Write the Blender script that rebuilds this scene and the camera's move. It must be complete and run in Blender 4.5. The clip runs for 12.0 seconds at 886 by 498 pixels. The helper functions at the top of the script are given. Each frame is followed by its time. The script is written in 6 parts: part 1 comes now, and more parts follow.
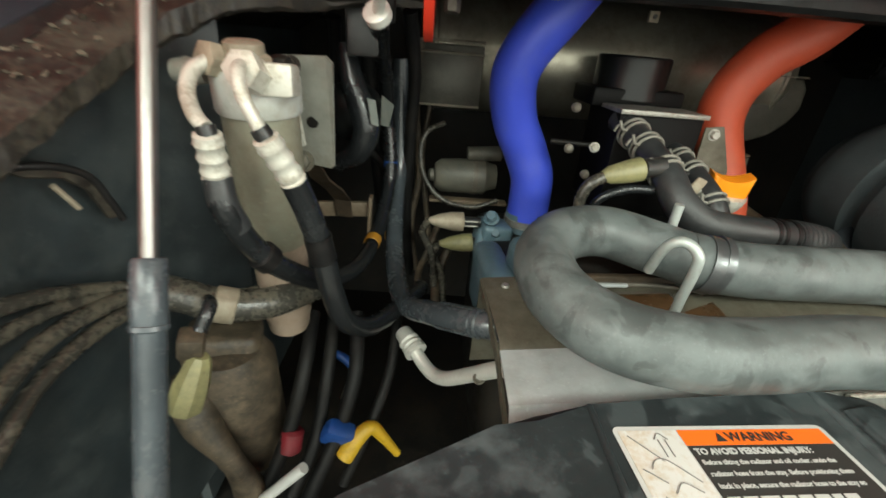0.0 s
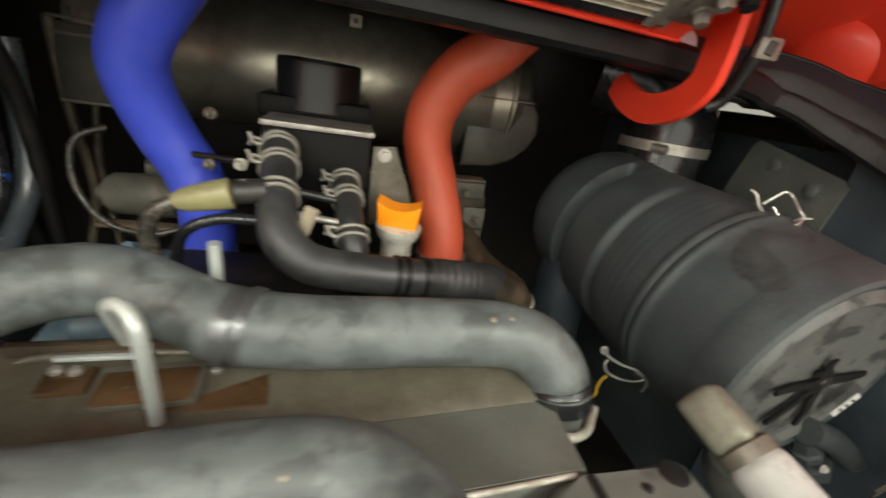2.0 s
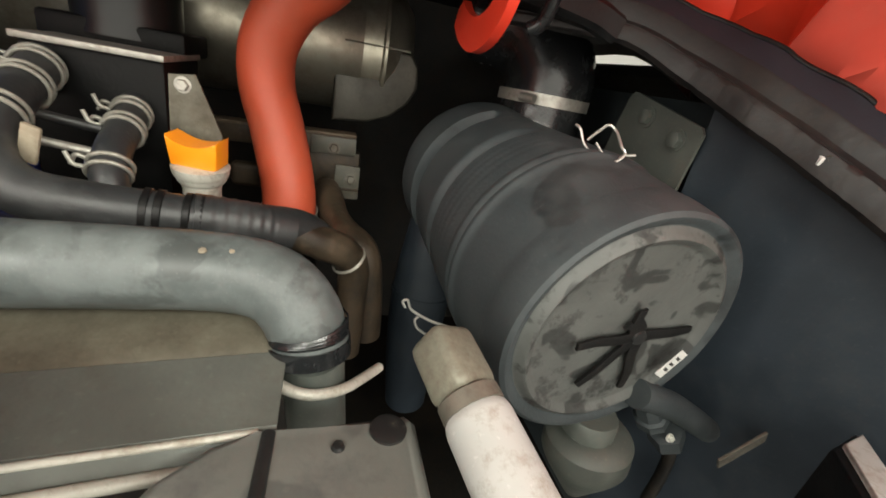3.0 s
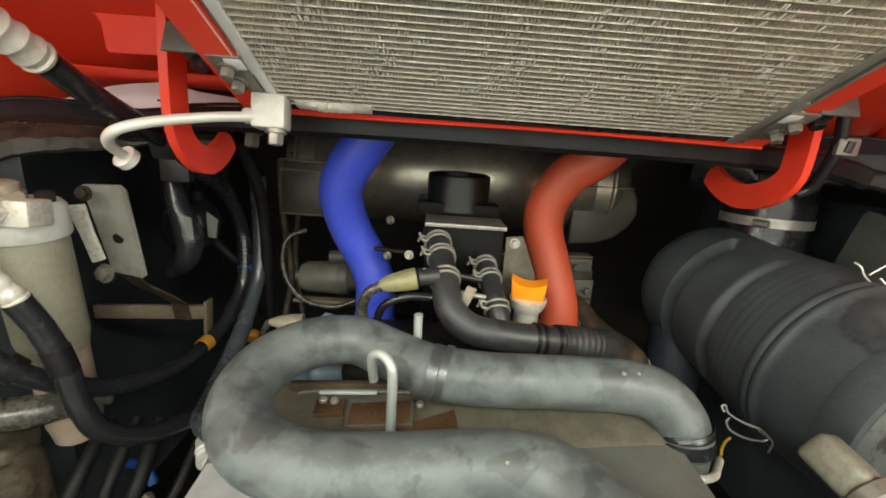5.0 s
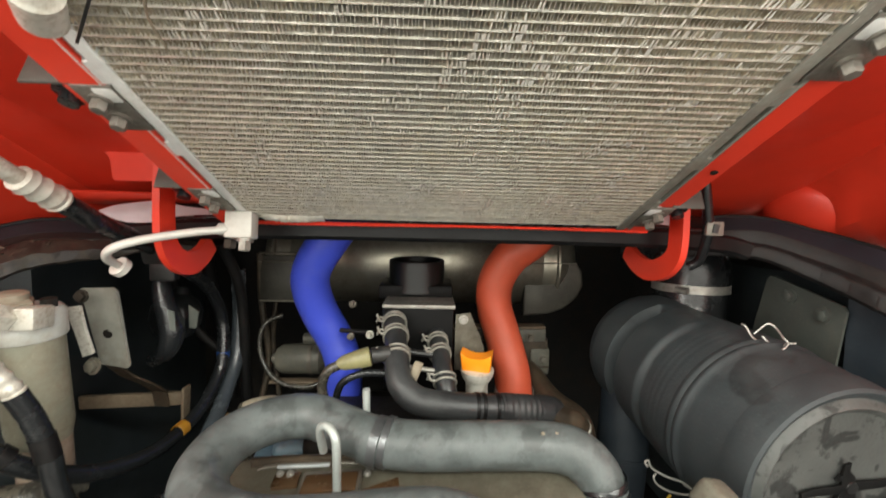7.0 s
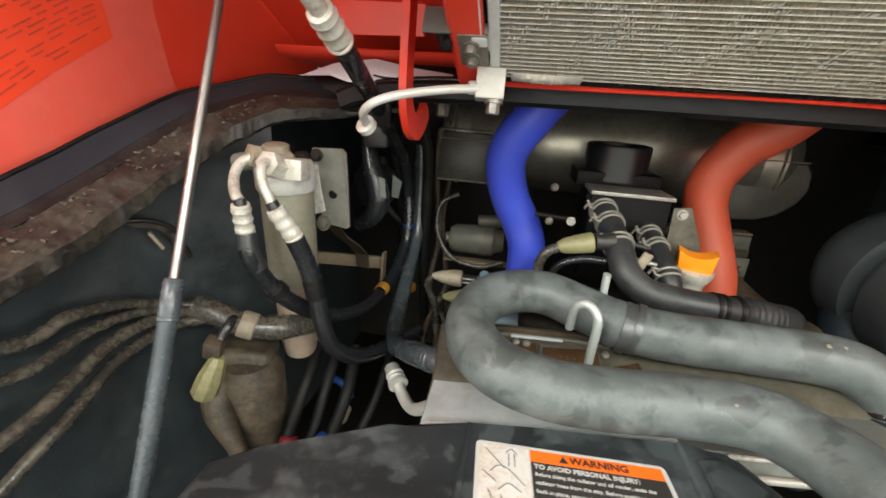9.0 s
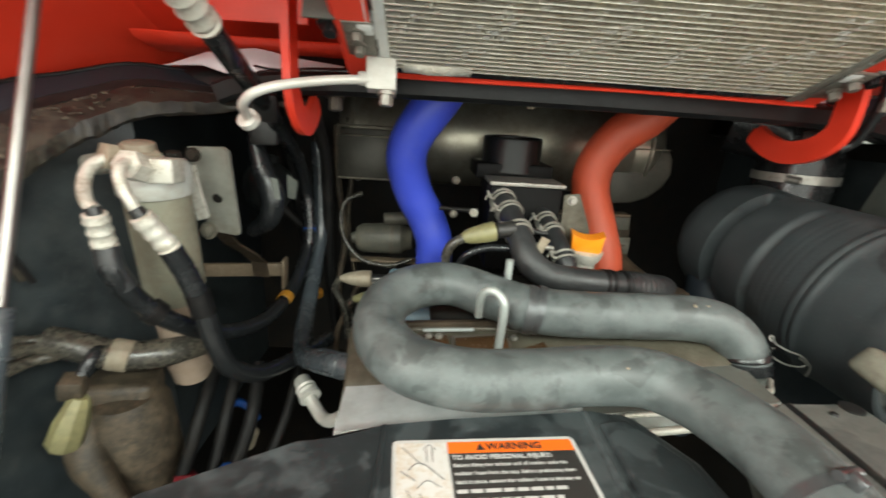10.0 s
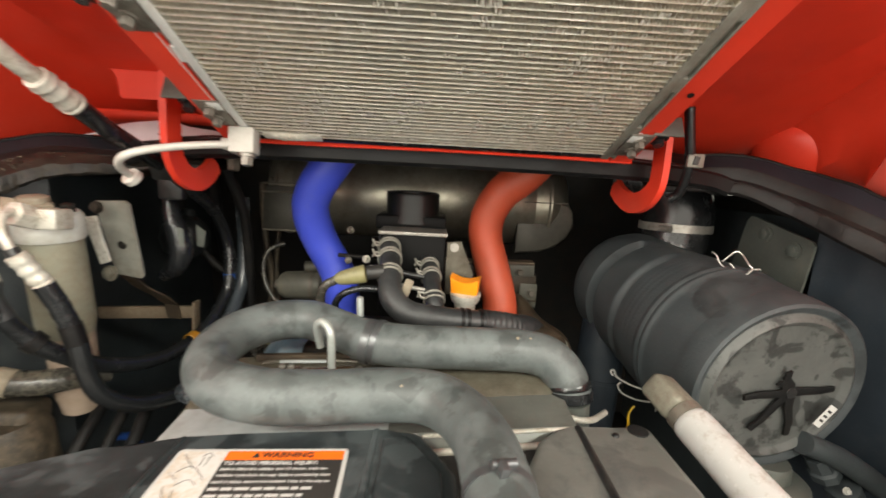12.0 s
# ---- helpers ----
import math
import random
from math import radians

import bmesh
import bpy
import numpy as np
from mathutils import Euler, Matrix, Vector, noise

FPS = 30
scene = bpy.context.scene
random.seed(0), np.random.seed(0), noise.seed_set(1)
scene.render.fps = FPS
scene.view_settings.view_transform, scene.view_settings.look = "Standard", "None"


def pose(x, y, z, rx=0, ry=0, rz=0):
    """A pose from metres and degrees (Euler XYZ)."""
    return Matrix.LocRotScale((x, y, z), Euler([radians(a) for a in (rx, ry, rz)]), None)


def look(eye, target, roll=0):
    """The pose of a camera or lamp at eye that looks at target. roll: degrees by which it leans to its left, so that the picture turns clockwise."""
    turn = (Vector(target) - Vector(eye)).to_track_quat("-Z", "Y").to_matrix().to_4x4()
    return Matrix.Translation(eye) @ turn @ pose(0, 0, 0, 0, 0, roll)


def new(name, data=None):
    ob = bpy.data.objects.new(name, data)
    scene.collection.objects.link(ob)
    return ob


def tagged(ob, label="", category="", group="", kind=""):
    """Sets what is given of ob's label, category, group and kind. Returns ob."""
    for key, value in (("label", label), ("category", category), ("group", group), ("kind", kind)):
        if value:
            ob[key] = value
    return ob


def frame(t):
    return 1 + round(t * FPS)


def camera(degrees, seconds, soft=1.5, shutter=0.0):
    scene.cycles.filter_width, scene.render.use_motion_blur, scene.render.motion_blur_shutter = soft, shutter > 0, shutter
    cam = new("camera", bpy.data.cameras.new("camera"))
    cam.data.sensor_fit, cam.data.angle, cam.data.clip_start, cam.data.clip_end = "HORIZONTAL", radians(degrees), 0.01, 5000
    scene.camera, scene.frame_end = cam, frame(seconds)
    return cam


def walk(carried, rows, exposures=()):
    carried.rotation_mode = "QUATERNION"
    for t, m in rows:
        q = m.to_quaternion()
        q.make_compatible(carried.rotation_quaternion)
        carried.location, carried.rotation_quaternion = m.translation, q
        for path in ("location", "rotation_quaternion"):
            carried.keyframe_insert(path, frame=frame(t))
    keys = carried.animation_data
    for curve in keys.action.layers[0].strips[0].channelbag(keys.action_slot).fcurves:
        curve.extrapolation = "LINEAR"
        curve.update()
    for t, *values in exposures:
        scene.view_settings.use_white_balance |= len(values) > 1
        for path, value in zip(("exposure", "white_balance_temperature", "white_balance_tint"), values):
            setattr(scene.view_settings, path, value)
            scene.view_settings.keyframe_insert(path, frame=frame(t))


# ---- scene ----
cam = camera(94.7, 12.0, soft=1.6, shutter=0.4)
SIZE = 0.72  # the plan below is drawn in units of 0.72 m
PATH = [
    (0, (-0.01, -0.013, 1.35), (0.082, 1.776, 0.462), 4.9),
    (0.5, (0.0, 0.05, 1.324), (0.254, 1.802, 0.395), 6.9),
    (1, (0.003, 0.08, 1.325), (0.326, 1.854, 0.459), 8.3),
    (1.5, (0.185, 0.088, 1.358), (0.592, 1.892, 0.597), 8.6),
    (2, (0.442, 0.093, 1.366), (0.939, 1.876, 0.608), 9.8),
    (2.5, (0.63, 0.077, 1.328), (1.207, 1.83, 0.558), 11.5),
    (2.7, (0.693, 0.079, 1.311), (1.302, 1.813, 0.522), 12.1),
    (4.3, (0.561, 0.06, 1.437), (0.757, 1.975, 0.895), 4.3),
    (4.5, (0.478, 0.016, 1.442), (0.617, 1.943, 0.926), 4.0),
    (5, (0.335, -0.05, 1.425), (0.399, 1.887, 0.927), 4.2),
    (5.5, (0.319, -0.07, 1.409), (0.39, 1.877, 0.957), 4.0),
    (6, (0.39, -0.078, 1.433), (0.496, 1.904, 1.188), 2.6),
    (6.5, (0.434, -0.134, 1.498), (0.537, 1.862, 1.444), 1.2),
    (7, (0.424, -0.16, 1.469), (0.489, 1.834, 1.318), 1.4),
    (7.5, (0.383, -0.107, 1.455), (0.315, 1.853, 1.065), 2.7),
    (7.7, (0.363, -0.09, 1.462), (0.18, 1.839, 0.965), 3.2),
    (9.3, (0.141, -0.137, 1.406), (-0.164, 1.727, 0.75), 4.2),
    (9.5, (0.136, -0.136, 1.409), (-0.064, 1.744, 0.758), 4.2),
    (10, (0.179, -0.119, 1.4), (0.294, 1.779, 0.779), 3.8),
    (10.5, (0.301, -0.106, 1.413), (0.657, 1.771, 0.82), 3.4),
    (11, (0.438, -0.121, 1.412), (0.878, 1.754, 0.874), 3.4),
    (11.5, (0.495, -0.132, 1.414), (0.732, 1.803, 0.967), 3.4),
    (12, (0.45, -0.215, 1.408), (0.503, 1.753, 1.058), 3.2),
]
walk(cam, [(t, look(Vector(eye) * SIZE, Vector(target) * SIZE, roll)) for t, eye, target, roll in PATH],
     [(0.0, -0.2, 6380, 0), (1.0, -0.28, 6480, 3), (2.0, -0.22, 6720, 7), (2.5, -0.06, 6620, 9), (4.5, -0.15, 6880, 9), (5.0, -0.14, 6600, 3), (5.5, -0.13, 6420, 2), (6.0, -0.04, 6780, 8), (6.5, -0.03, 6780, 13), (7.0, -0.09, 6520, 9), (7.5, -0.12, 6150, 2), (9.5, -0.12, 6400, 9), (10.0, -0.08, 6300, 3), (10.5, -0.02, 6430, 8), (11.0, 0.05, 6700, 13), (11.5, -0.03, 6800, 13), (12.0, -0.02, 6800, 11)])

# ---- world and light ----
world = bpy.data.worlds.new("shop_world")
scene.world = world
world.use_nodes = True
bg = world.node_tree.nodes["Background"]
bg.inputs[0].default_value = (0.9, 0.95, 1.0, 1)
bg.inputs[1].default_value = 0.04


def area_lamp(name, m, sx, sy, watts, colour=(1, 1, 1)):
    data = bpy.data.lights.new(name, "AREA")
    data.shape, data.size, data.size_y = "RECTANGLE", sx * SIZE, sy * SIZE
    data.energy, data.color = watts, colour
    ob = new(name, data)
    m.translation *= SIZE
    ob.matrix_world = m
    return ob


# unseen soft lamps, assumed behind and beside the camera to match the brightness
area_lamp("rear_soft_fill", look((0.44, -3.5, 1.95), (0.44, 0.5, 1.25)), 6.6, 3.3, 104, (1.0, 0.97, 0.89))
area_lamp("side_soft_fill", look((-3.3, -2.0, 1.9), (0.7, 0.4, 1.25)), 2.6, 1.9, 84, (1.0, 0.97, 0.90))
area_lamp("side_soft_fill", look((4.2, -2.0, 1.9), (0.2, 0.4, 1.25)), 2.6, 1.9, 90, (1.0, 0.97, 0.90))
area_lamp("high_soft_fill", look((-1.2, -2.3, 3.3), (0.4, 0.5, 1.1)), 2.4, 0.4, 58, (0.98, 1.0, 0.91))
area_lamp("high_soft_fill", look((2.1, -2.3, 3.3), (0.5, 0.5, 1.1)), 2.4, 0.4, 66, (0.98, 1.0, 0.91))


# ---- materials ----
def material(name, base, rough=0.5, metal=0.0, vary=0.25, scale=18.0, dust=None, dust_amount=0.0, dust_scale=7.0,
             bump=0.15, bump_scale=160.0, coat=0.0, spec=0.5, piece=0.0, edge=0.2, strength=None, speck=0.2, fine=0.45, stain=None):
    """A surface with fine mottling, patches of dust or wear of another colour and, with stain (colour, cover, scale, strength), soft dried-water marks."""
    m = bpy.data.materials.new(name)
    m.use_nodes = True
    nt = m.node_tree
    n, l = nt.nodes, nt.links
    b = n["Principled BSDF"]
    tc = n.new("ShaderNodeTexCoord")
    place = tc.outputs["Object"]
    if piece:
        own = n.new("ShaderNodeObjectInfo")
        move = n.new("ShaderNodeVectorMath")
        move.operation = "MULTIPLY_ADD"
        l.new(own.outputs["Random"], move.inputs[0])
        move.inputs[1].default_value = (31.0, 17.0, 23.0)
        l.new(place, move.inputs[2])
        place = move.outputs[0]
    na = n.new("ShaderNodeTexNoise")
    na.inputs["Scale"].default_value, na.inputs["Detail"].default_value = scale / SIZE, 6
    l.new(place, na.inputs["Vector"])
    ramp = n.new("ShaderNodeMapRange")
    ramp.inputs[1].default_value, ramp.inputs[2].default_value = 0.3, 0.7
    ramp.inputs[3].default_value, ramp.inputs[4].default_value = 1 - vary, 1 + vary
    l.new(na.outputs["Fac"], ramp.inputs[0])
    mul = n.new("ShaderNodeVectorMath")
    mul.operation = "SCALE"
    mul.inputs[0].default_value = base[:3]
    l.new(ramp.outputs[0], mul.inputs["Scale"])
    colour = mul.outputs[0]
    if piece:
        info = n.new("ShaderNodeObjectInfo")
        pr = n.new("ShaderNodeMapRange")
        pr.inputs[3].default_value, pr.inputs[4].default_value = 1 - piece, 1 + piece
        l.new(info.outputs["Random"], pr.inputs[0])
        m2 = n.new("ShaderNodeVectorMath")
        m2.operation = "SCALE"
        l.new(colour, m2.inputs[0])
        l.new(pr.outputs[0], m2.inputs["Scale"])
        colour = m2.outputs[0]
    rough_out = None
    if stain:
        tint, cover, size, much = stain
        nw = n.new("ShaderNodeTexNoise")
        nw.inputs["Scale"].default_value, nw.inputs["Detail"].default_value, nw.inputs["Distortion"].default_value = size / SIZE, 3, 0.6
        l.new(place, nw.inputs["Vector"])
        wr = n.new("ShaderNodeMapRange")
        wr.interpolation_type = "SMOOTHSTEP"
        wr.inputs[1].default_value, wr.inputs[2].default_value, wr.inputs[4].default_value = 0.66 - 0.3 * cover, 0.71 - 0.3 * cover, much
        l.new(nw.outputs["Fac"], wr.inputs[0])
        mw = n.new("ShaderNodeMix")
        mw.data_type = "RGBA"
        l.new(wr.outputs[0], mw.inputs[0])
        l.new(colour, mw.inputs[6])
        mw.inputs[7].default_value = (*tint, 1)
        colour = mw.outputs[2]
    if dust:
        nd = n.new("ShaderNodeTexNoise")
        nd.inputs["Scale"].default_value, nd.inputs["Detail"].default_value, nd.inputs["Roughness"].default_value = dust_scale / SIZE, 8, 0.62
        l.new(place, nd.inputs["Vector"])
        dr = n.new("ShaderNodeMapRange")
        dr.inputs[1].default_value, dr.inputs[2].default_value = 0.58 - 0.36 * dust_amount, 0.58 - 0.33 * dust_amount + edge
        dr.inputs[3].default_value, dr.inputs[4].default_value = 0, strength or min(1, 0.35 + dust_amount)
        nf = n.new("ShaderNodeTexNoise")
        nf.inputs["Scale"].default_value, nf.inputs["Detail"].default_value, nf.inputs["Roughness"].default_value = dust_scale * 6 / SIZE, 6, 0.7
        l.new(place, nf.inputs["Vector"])
        blend = n.new("ShaderNodeMix")
        blend.inputs[0].default_value = fine
        l.new(nd.outputs["Fac"], blend.inputs[2])
        l.new(nf.outputs["Fac"], blend.inputs[3])
        l.new(blend.outputs[0], dr.inputs[0])
        mix = n.new("ShaderNodeMix")
        mix.data_type = "RGBA"
        l.new(dr.outputs[0], mix.inputs[0])
        l.new(colour, mix.inputs[6])
        mix.inputs[7].default_value = (*dust, 1)
        colour = mix.outputs[2]
        if speck:
            ns = n.new("ShaderNodeTexNoise")
            ns.inputs["Scale"].default_value, ns.inputs["Detail"].default_value, ns.inputs["Roughness"].default_value = dust_scale * 16 / SIZE, 3, 0.5
            l.new(place, ns.inputs["Vector"])
            sr = n.new("ShaderNodeMapRange")
            sr.inputs[1].default_value, sr.inputs[2].default_value, sr.inputs[4].default_value = 0.64, 0.70, speck
            l.new(ns.outputs["Fac"], sr.inputs[0])
            ms = n.new("ShaderNodeMix")
            ms.data_type = "RGBA"
            l.new(sr.outputs[0], ms.inputs[0])
            l.new(colour, ms.inputs[6])
            ms.inputs[7].default_value = (*[min(0.8, 1.7 * max(q, r)) for q, r in zip(dust, base)], 1)
            colour = ms.outputs[2]
        rr = n.new("ShaderNodeMapRange")
        rr.inputs[3].default_value, rr.inputs[4].default_value = rough, max(rough, 0.85)
        l.new(dr.outputs[0], rr.inputs[0])
        rough_out = rr.outputs[0]
    l.new(colour, b.inputs["Base Color"])
    b.inputs["Metallic"].default_value = metal
    b.inputs["Roughness"].default_value = rough
    b.inputs["Specular IOR Level"].default_value = spec
    if rough_out:
        l.new(rough_out, b.inputs["Roughness"])
    b.inputs["Coat Weight"].default_value = coat
    b.inputs["Coat Roughness"].default_value = 0.04
    if bump:
        nb = n.new("ShaderNodeTexNoise")
        nb.inputs["Scale"].default_value, nb.inputs["Detail"].default_value = bump_scale / SIZE, 5
        l.new(place, nb.inputs["Vector"])
        bp = n.new("ShaderNodeBump")
        bp.inputs["Strength"].default_value, bp.inputs["Distance"].default_value = bump, 0.002
        l.new(nb.outputs["Fac"], bp.inputs["Height"])
        l.new(bp.outputs[0], b.inputs["Normal"])
    return m


M = {
    "rubber": material("grey_rubber", (0.081, 0.093, 0.092), 0.42, vary=0.20, scale=34, dust=(0.134, 0.151, 0.150), dust_amount=0.27, dust_scale=20, bump=0.08, bump_scale=170, edge=0.10, strength=0.6, speck=0.12, fine=0.25, stain=((0.042, 0.047, 0.046), 0.42, 22, 0.62)),
    "black_rubber": material("black_rubber", (0.011, 0.012, 0.013), 0.25, dust=(0.048, 0.049, 0.050), dust_amount=0.14, dust_scale=12, edge=0.25, speck=0.06, fine=0.3),
    "black_gloss": material("black_gloss_paint", (0.006, 0.0058, 0.006), 0.42, dust=(0.024, 0.020, 0.017), dust_amount=0.22, dust_scale=12, spec=0.25),
    "black_satin": material("black_satin_metal", (0.014, 0.014, 0.014), 0.38, dust=(0.06, 0.054, 0.044), dust_amount=0.2, dust_scale=9),
    "rail": material("dirty_black_rail", (0.011, 0.010, 0.010), 0.5, dust=(0.034, 0.026, 0.021), dust_amount=0.28, dust_scale=12, bump=0.4, bump_scale=60, spec=0.3),
    "wall": material("navy_black_panel", (0.022, 0.028, 0.031), 0.42, vary=0.2, dust=(0.060, 0.067, 0.064), dust_amount=0.32, dust_scale=7, edge=0.25, speck=0.12),
    # near-black base adds the deep bay's shade to oily black paint
    "dark": material("dark_oily_shaded_metal", (0.0075, 0.007, 0.0062), 0.5, dust=(0.028, 0.021, 0.014), dust_amount=0.36, dust_scale=8, spec=0.25),
    "cover": material("black_plastic_cover", (0.022, 0.027, 0.029), 0.38, vary=0.2, dust=(0.075, 0.088, 0.092), dust_amount=0.24, dust_scale=12, bump=0.08, edge=0.10, fine=0.18, strength=0.7, speck=0.12, stain=((0.078, 0.092, 0.096), 0.38, 19, 0.5)),
    "canister": material("black_filter_plastic", (0.036, 0.043, 0.046), 0.52, vary=0.12, dust=(0.062, 0.066, 0.066), dust_amount=0.24, dust_scale=9, bump=0.2, bump_scale=220, edge=0.2, spec=0.35, speck=0.1, fine=0.25, stain=((0.012, 0.014, 0.015), 0.22, 9, 0.7)),
    "canister_cap": material("dusty_filter_cap", (0.068, 0.071, 0.067), 0.55, vary=0.16, scale=22, dust=(0.018, 0.018, 0.017), dust_amount=0.14, dust_scale=24, bump=0.25, bump_scale=120, edge=0.07, strength=0.8, speck=0.06, fine=0.2, stain=((0.016, 0.017, 0.016), 0.38, 19, 0.85)),
    "red": material("red_hood_paint", (0.74, 0.047, 0.021), 0.42, vary=0.05, dust=(0.70, 0.075, 0.042), dust_amount=0.2, dust_scale=3, bump=0.01, coat=0.12, speck=0.08),
    "bracket_dull": material("dull_dirty_zinc", (0.20, 0.19, 0.165), 0.42, 0.5, vary=0.25, dust=(0.10, 0.085, 0.06), dust_amount=0.4, dust_scale=25),
    "sticker_red": material("orange_red_sticker", (0.76, 0.062, 0.022), 0.35, vary=0.05, bump=0),
    "print_brown": material("faded_dark_print", (0.42, 0.045, 0.022), 0.5, vary=0.3, bump=0),
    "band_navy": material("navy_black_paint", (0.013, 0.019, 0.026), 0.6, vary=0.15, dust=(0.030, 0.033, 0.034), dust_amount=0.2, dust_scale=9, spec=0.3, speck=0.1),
    "dusty_black": material("dusty_black_rubber", (0.022, 0.023, 0.024), 0.42, vary=0.2, dust=(0.075, 0.077, 0.076), dust_amount=0.30, dust_scale=12, edge=0.28, speck=0.1, fine=0.3),
    "clamp_wire": material("dirty_spring_steel", (0.30, 0.29, 0.255), 0.42, 0.45, vary=0.2, dust=(0.17, 0.15, 0.115), dust_amount=0.4, dust_scale=30),
    "rod_end": material("bare_grey_green_steel", (0.170, 0.166, 0.130), 0.45, 0.25, vary=0.3, dust=(0.085, 0.066, 0.045), dust_amount=0.36, dust_scale=18),
    "starter": material("dusty_starter_paint", (0.085, 0.085, 0.070), 0.45, 0.1, vary=0.25, dust=(0.15, 0.13, 0.095), dust_amount=0.4, dust_scale=14),
    "red_glare": material("red_paint_with_glare", (0.72, 0.100, 0.068), 0.40, vary=0.06, dust=(0.66, 0.17, 0.13), dust_amount=0.3, dust_scale=4, bump=0.02, coat=0.5, speck=0.05, edge=0.35),
    "blue": material("blue_silicone", (0.052, 0.085, 0.62), 0.42, vary=0.1, scale=9, dust=(0.10, 0.13, 0.55), dust_amount=0.2, dust_scale=6, bump=0.06, bump_scale=90, speck=0.06),
    "red_hose": material("red_silicone", (0.52, 0.082, 0.036), 0.5, vary=0.08, dust=(0.44, 0.12, 0.07), dust_amount=0.2, bump=0.08, bump_scale=90, speck=0.08),
    "orange": material("orange_plastic", (0.95, 0.30, 0.01), 0.4, vary=0.05, bump=0.03),
    "steel": material("zinc_steel", (0.40, 0.385, 0.35), 0.45, 0.8, dust=(0.2, 0.18, 0.15), dust_amount=0.35, dust_scale=20),
    "chrome": material("polished_rod", (0.24, 0.23, 0.22), 0.36, 0.9, vary=0.1, bump=0.03),
    "alu": material("aluminium", (0.68, 0.67, 0.62), 0.42, 0.45, dust=(0.45, 0.42, 0.36), dust_amount=0.35, dust_scale=25),
    "alu_white": material("oxidised_aluminium", (0.53, 0.515, 0.455), 0.44, 0.25, vary=0.18, dust=(0.26, 0.215, 0.155), dust_amount=0.27, dust_scale=26, edge=0.10),
    "tube": material("condenser_tube", (0.66, 0.645, 0.575), 0.40, 0.4, vary=0.2, scale=60, dust=(0.50, 0.44, 0.32), dust_amount=0.35, dust_scale=14, bump=0.1, piece=0.1),
    "fin": material("condenser_fin", (0.66, 0.61, 0.46), 0.42, 0.3, vary=0.4, scale=200, dust=(0.22, 0.165, 0.090), dust_amount=0.42, dust_scale=8, bump=0.0, piece=0.12),
    "fin_gap_shade": material("fin_gap_shade_paint", (0.022, 0.018, 0.014), 0.8, vary=0.3, bump=0),
    "shield": material("beige_grey_shield", (0.110, 0.102, 0.076), 0.38, 0.25, vary=0.2, dust=(0.045, 0.034, 0.021), dust_amount=0.42, dust_scale=7),
    "brown": material("rusty_brown_engine", (0.038, 0.028, 0.018), 0.42, 0.15, vary=0.35, dust=(0.092, 0.060, 0.035), dust_amount=0.42, dust_scale=18, bump=0.5, bump_scale=70),
    "blue_engine": material("blue_engine_paint", (0.098, 0.160, 0.200), 0.35, vary=0.2, dust=(0.13, 0.135, 0.125), dust_amount=0.3, dust_scale=18),
    "plate": material("grey_bracket_paint", (0.225, 0.225, 0.195), 0.5, 0.1, dust=(0.17, 0.145, 0.11), dust_amount=0.35, dust_scale=14),
    "drier": material("grey_drier_paint", (0.215, 0.215, 0.165), 0.36, 0.15, vary=0.15, dust=(0.17, 0.135, 0.09), dust_amount=0.35, dust_scale=9),
    "muffler": material("black_muffler_paint", (0.33, 0.31, 0.25), 0.31, 0.8, vary=0.14, dust=(0.12, 0.10, 0.075), dust_amount=0.3, dust_scale=5, bump=0.05),
    "white": material("white_paint", (0.42, 0.42, 0.405), 0.36, vary=0.08, dust=(0.22, 0.165, 0.12), dust_amount=0.24, dust_scale=14, bump=0.06, edge=0.10),
    "sticker_white": material("sticker_white", (0.52, 0.52, 0.50), 0.4, vary=0.02, bump=0),
    "sticker_orange": material("sticker_orange", (0.90, 0.16, 0.012), 0.4, vary=0.04, bump=0),
    "sticker_black": material("sticker_black", (0.03, 0.028, 0.026), 0.45, vary=0.1, bump=0),
    "ink": material("printed_grey", (0.16, 0.15, 0.14), 0.5, vary=0.1, bump=0),
    "yellow": material("yellow_plastic", (0.50, 0.31, 0.015), 0.45, vary=0.2, dust=(0.20, 0.13, 0.03), dust_amount=0.25, dust_scale=30, bump=0.05),
    "amber": material("amber_tape", (0.40, 0.18, 0.015), 0.5, vary=0.2, bump=0.05),
    "olive": material("yellowed_nylon", (0.215, 0.200, 0.095), 0.40, vary=0.25, dust=(0.09, 0.075, 0.045), dust_amount=0.38, dust_scale=20),
    "blue_clip": material("blue_plastic", (0.010, 0.05, 0.21), 0.4, dust=(0.03, 0.04, 0.08), dust_amount=0.2, dust_scale=30, bump=0.03),
    "red_clip": material("red_plastic", (0.14, 0.010, 0.016), 0.45, dust=(0.06, 0.03, 0.025), dust_amount=0.2, dust_scale=30, bump=0.03),
    "tan": material("tan_bracket", (0.30, 0.26, 0.195), 0.5, 0.2, dust=(0.18, 0.13, 0.085), dust_amount=0.4, dust_scale=14),
    "loom": material("dusty_wire_loom", (0.036, 0.034, 0.029), 0.24, dust=(0.25, 0.215, 0.150), dust_amount=0.30, dust_scale=24, bump=0.45, bump_scale=70, edge=0.28, strength=0.65, fine=0.45, speck=0.2),
    "rail_dirty": material("mud_caked_rail", (0.013, 0.011, 0.0095), 0.5, vary=0.4, scale=30, dust=(0.064, 0.053, 0.036), dust_amount=0.38, dust_scale=22, bump=1.0, bump_scale=45, edge=0.16),
    "black_cast": material("black_cast_metal", (0.004, 0.004, 0.004), 0.5, dust=(0.013, 0.012, 0.010), dust_amount=0.15, dust_scale=9, spec=0.12),
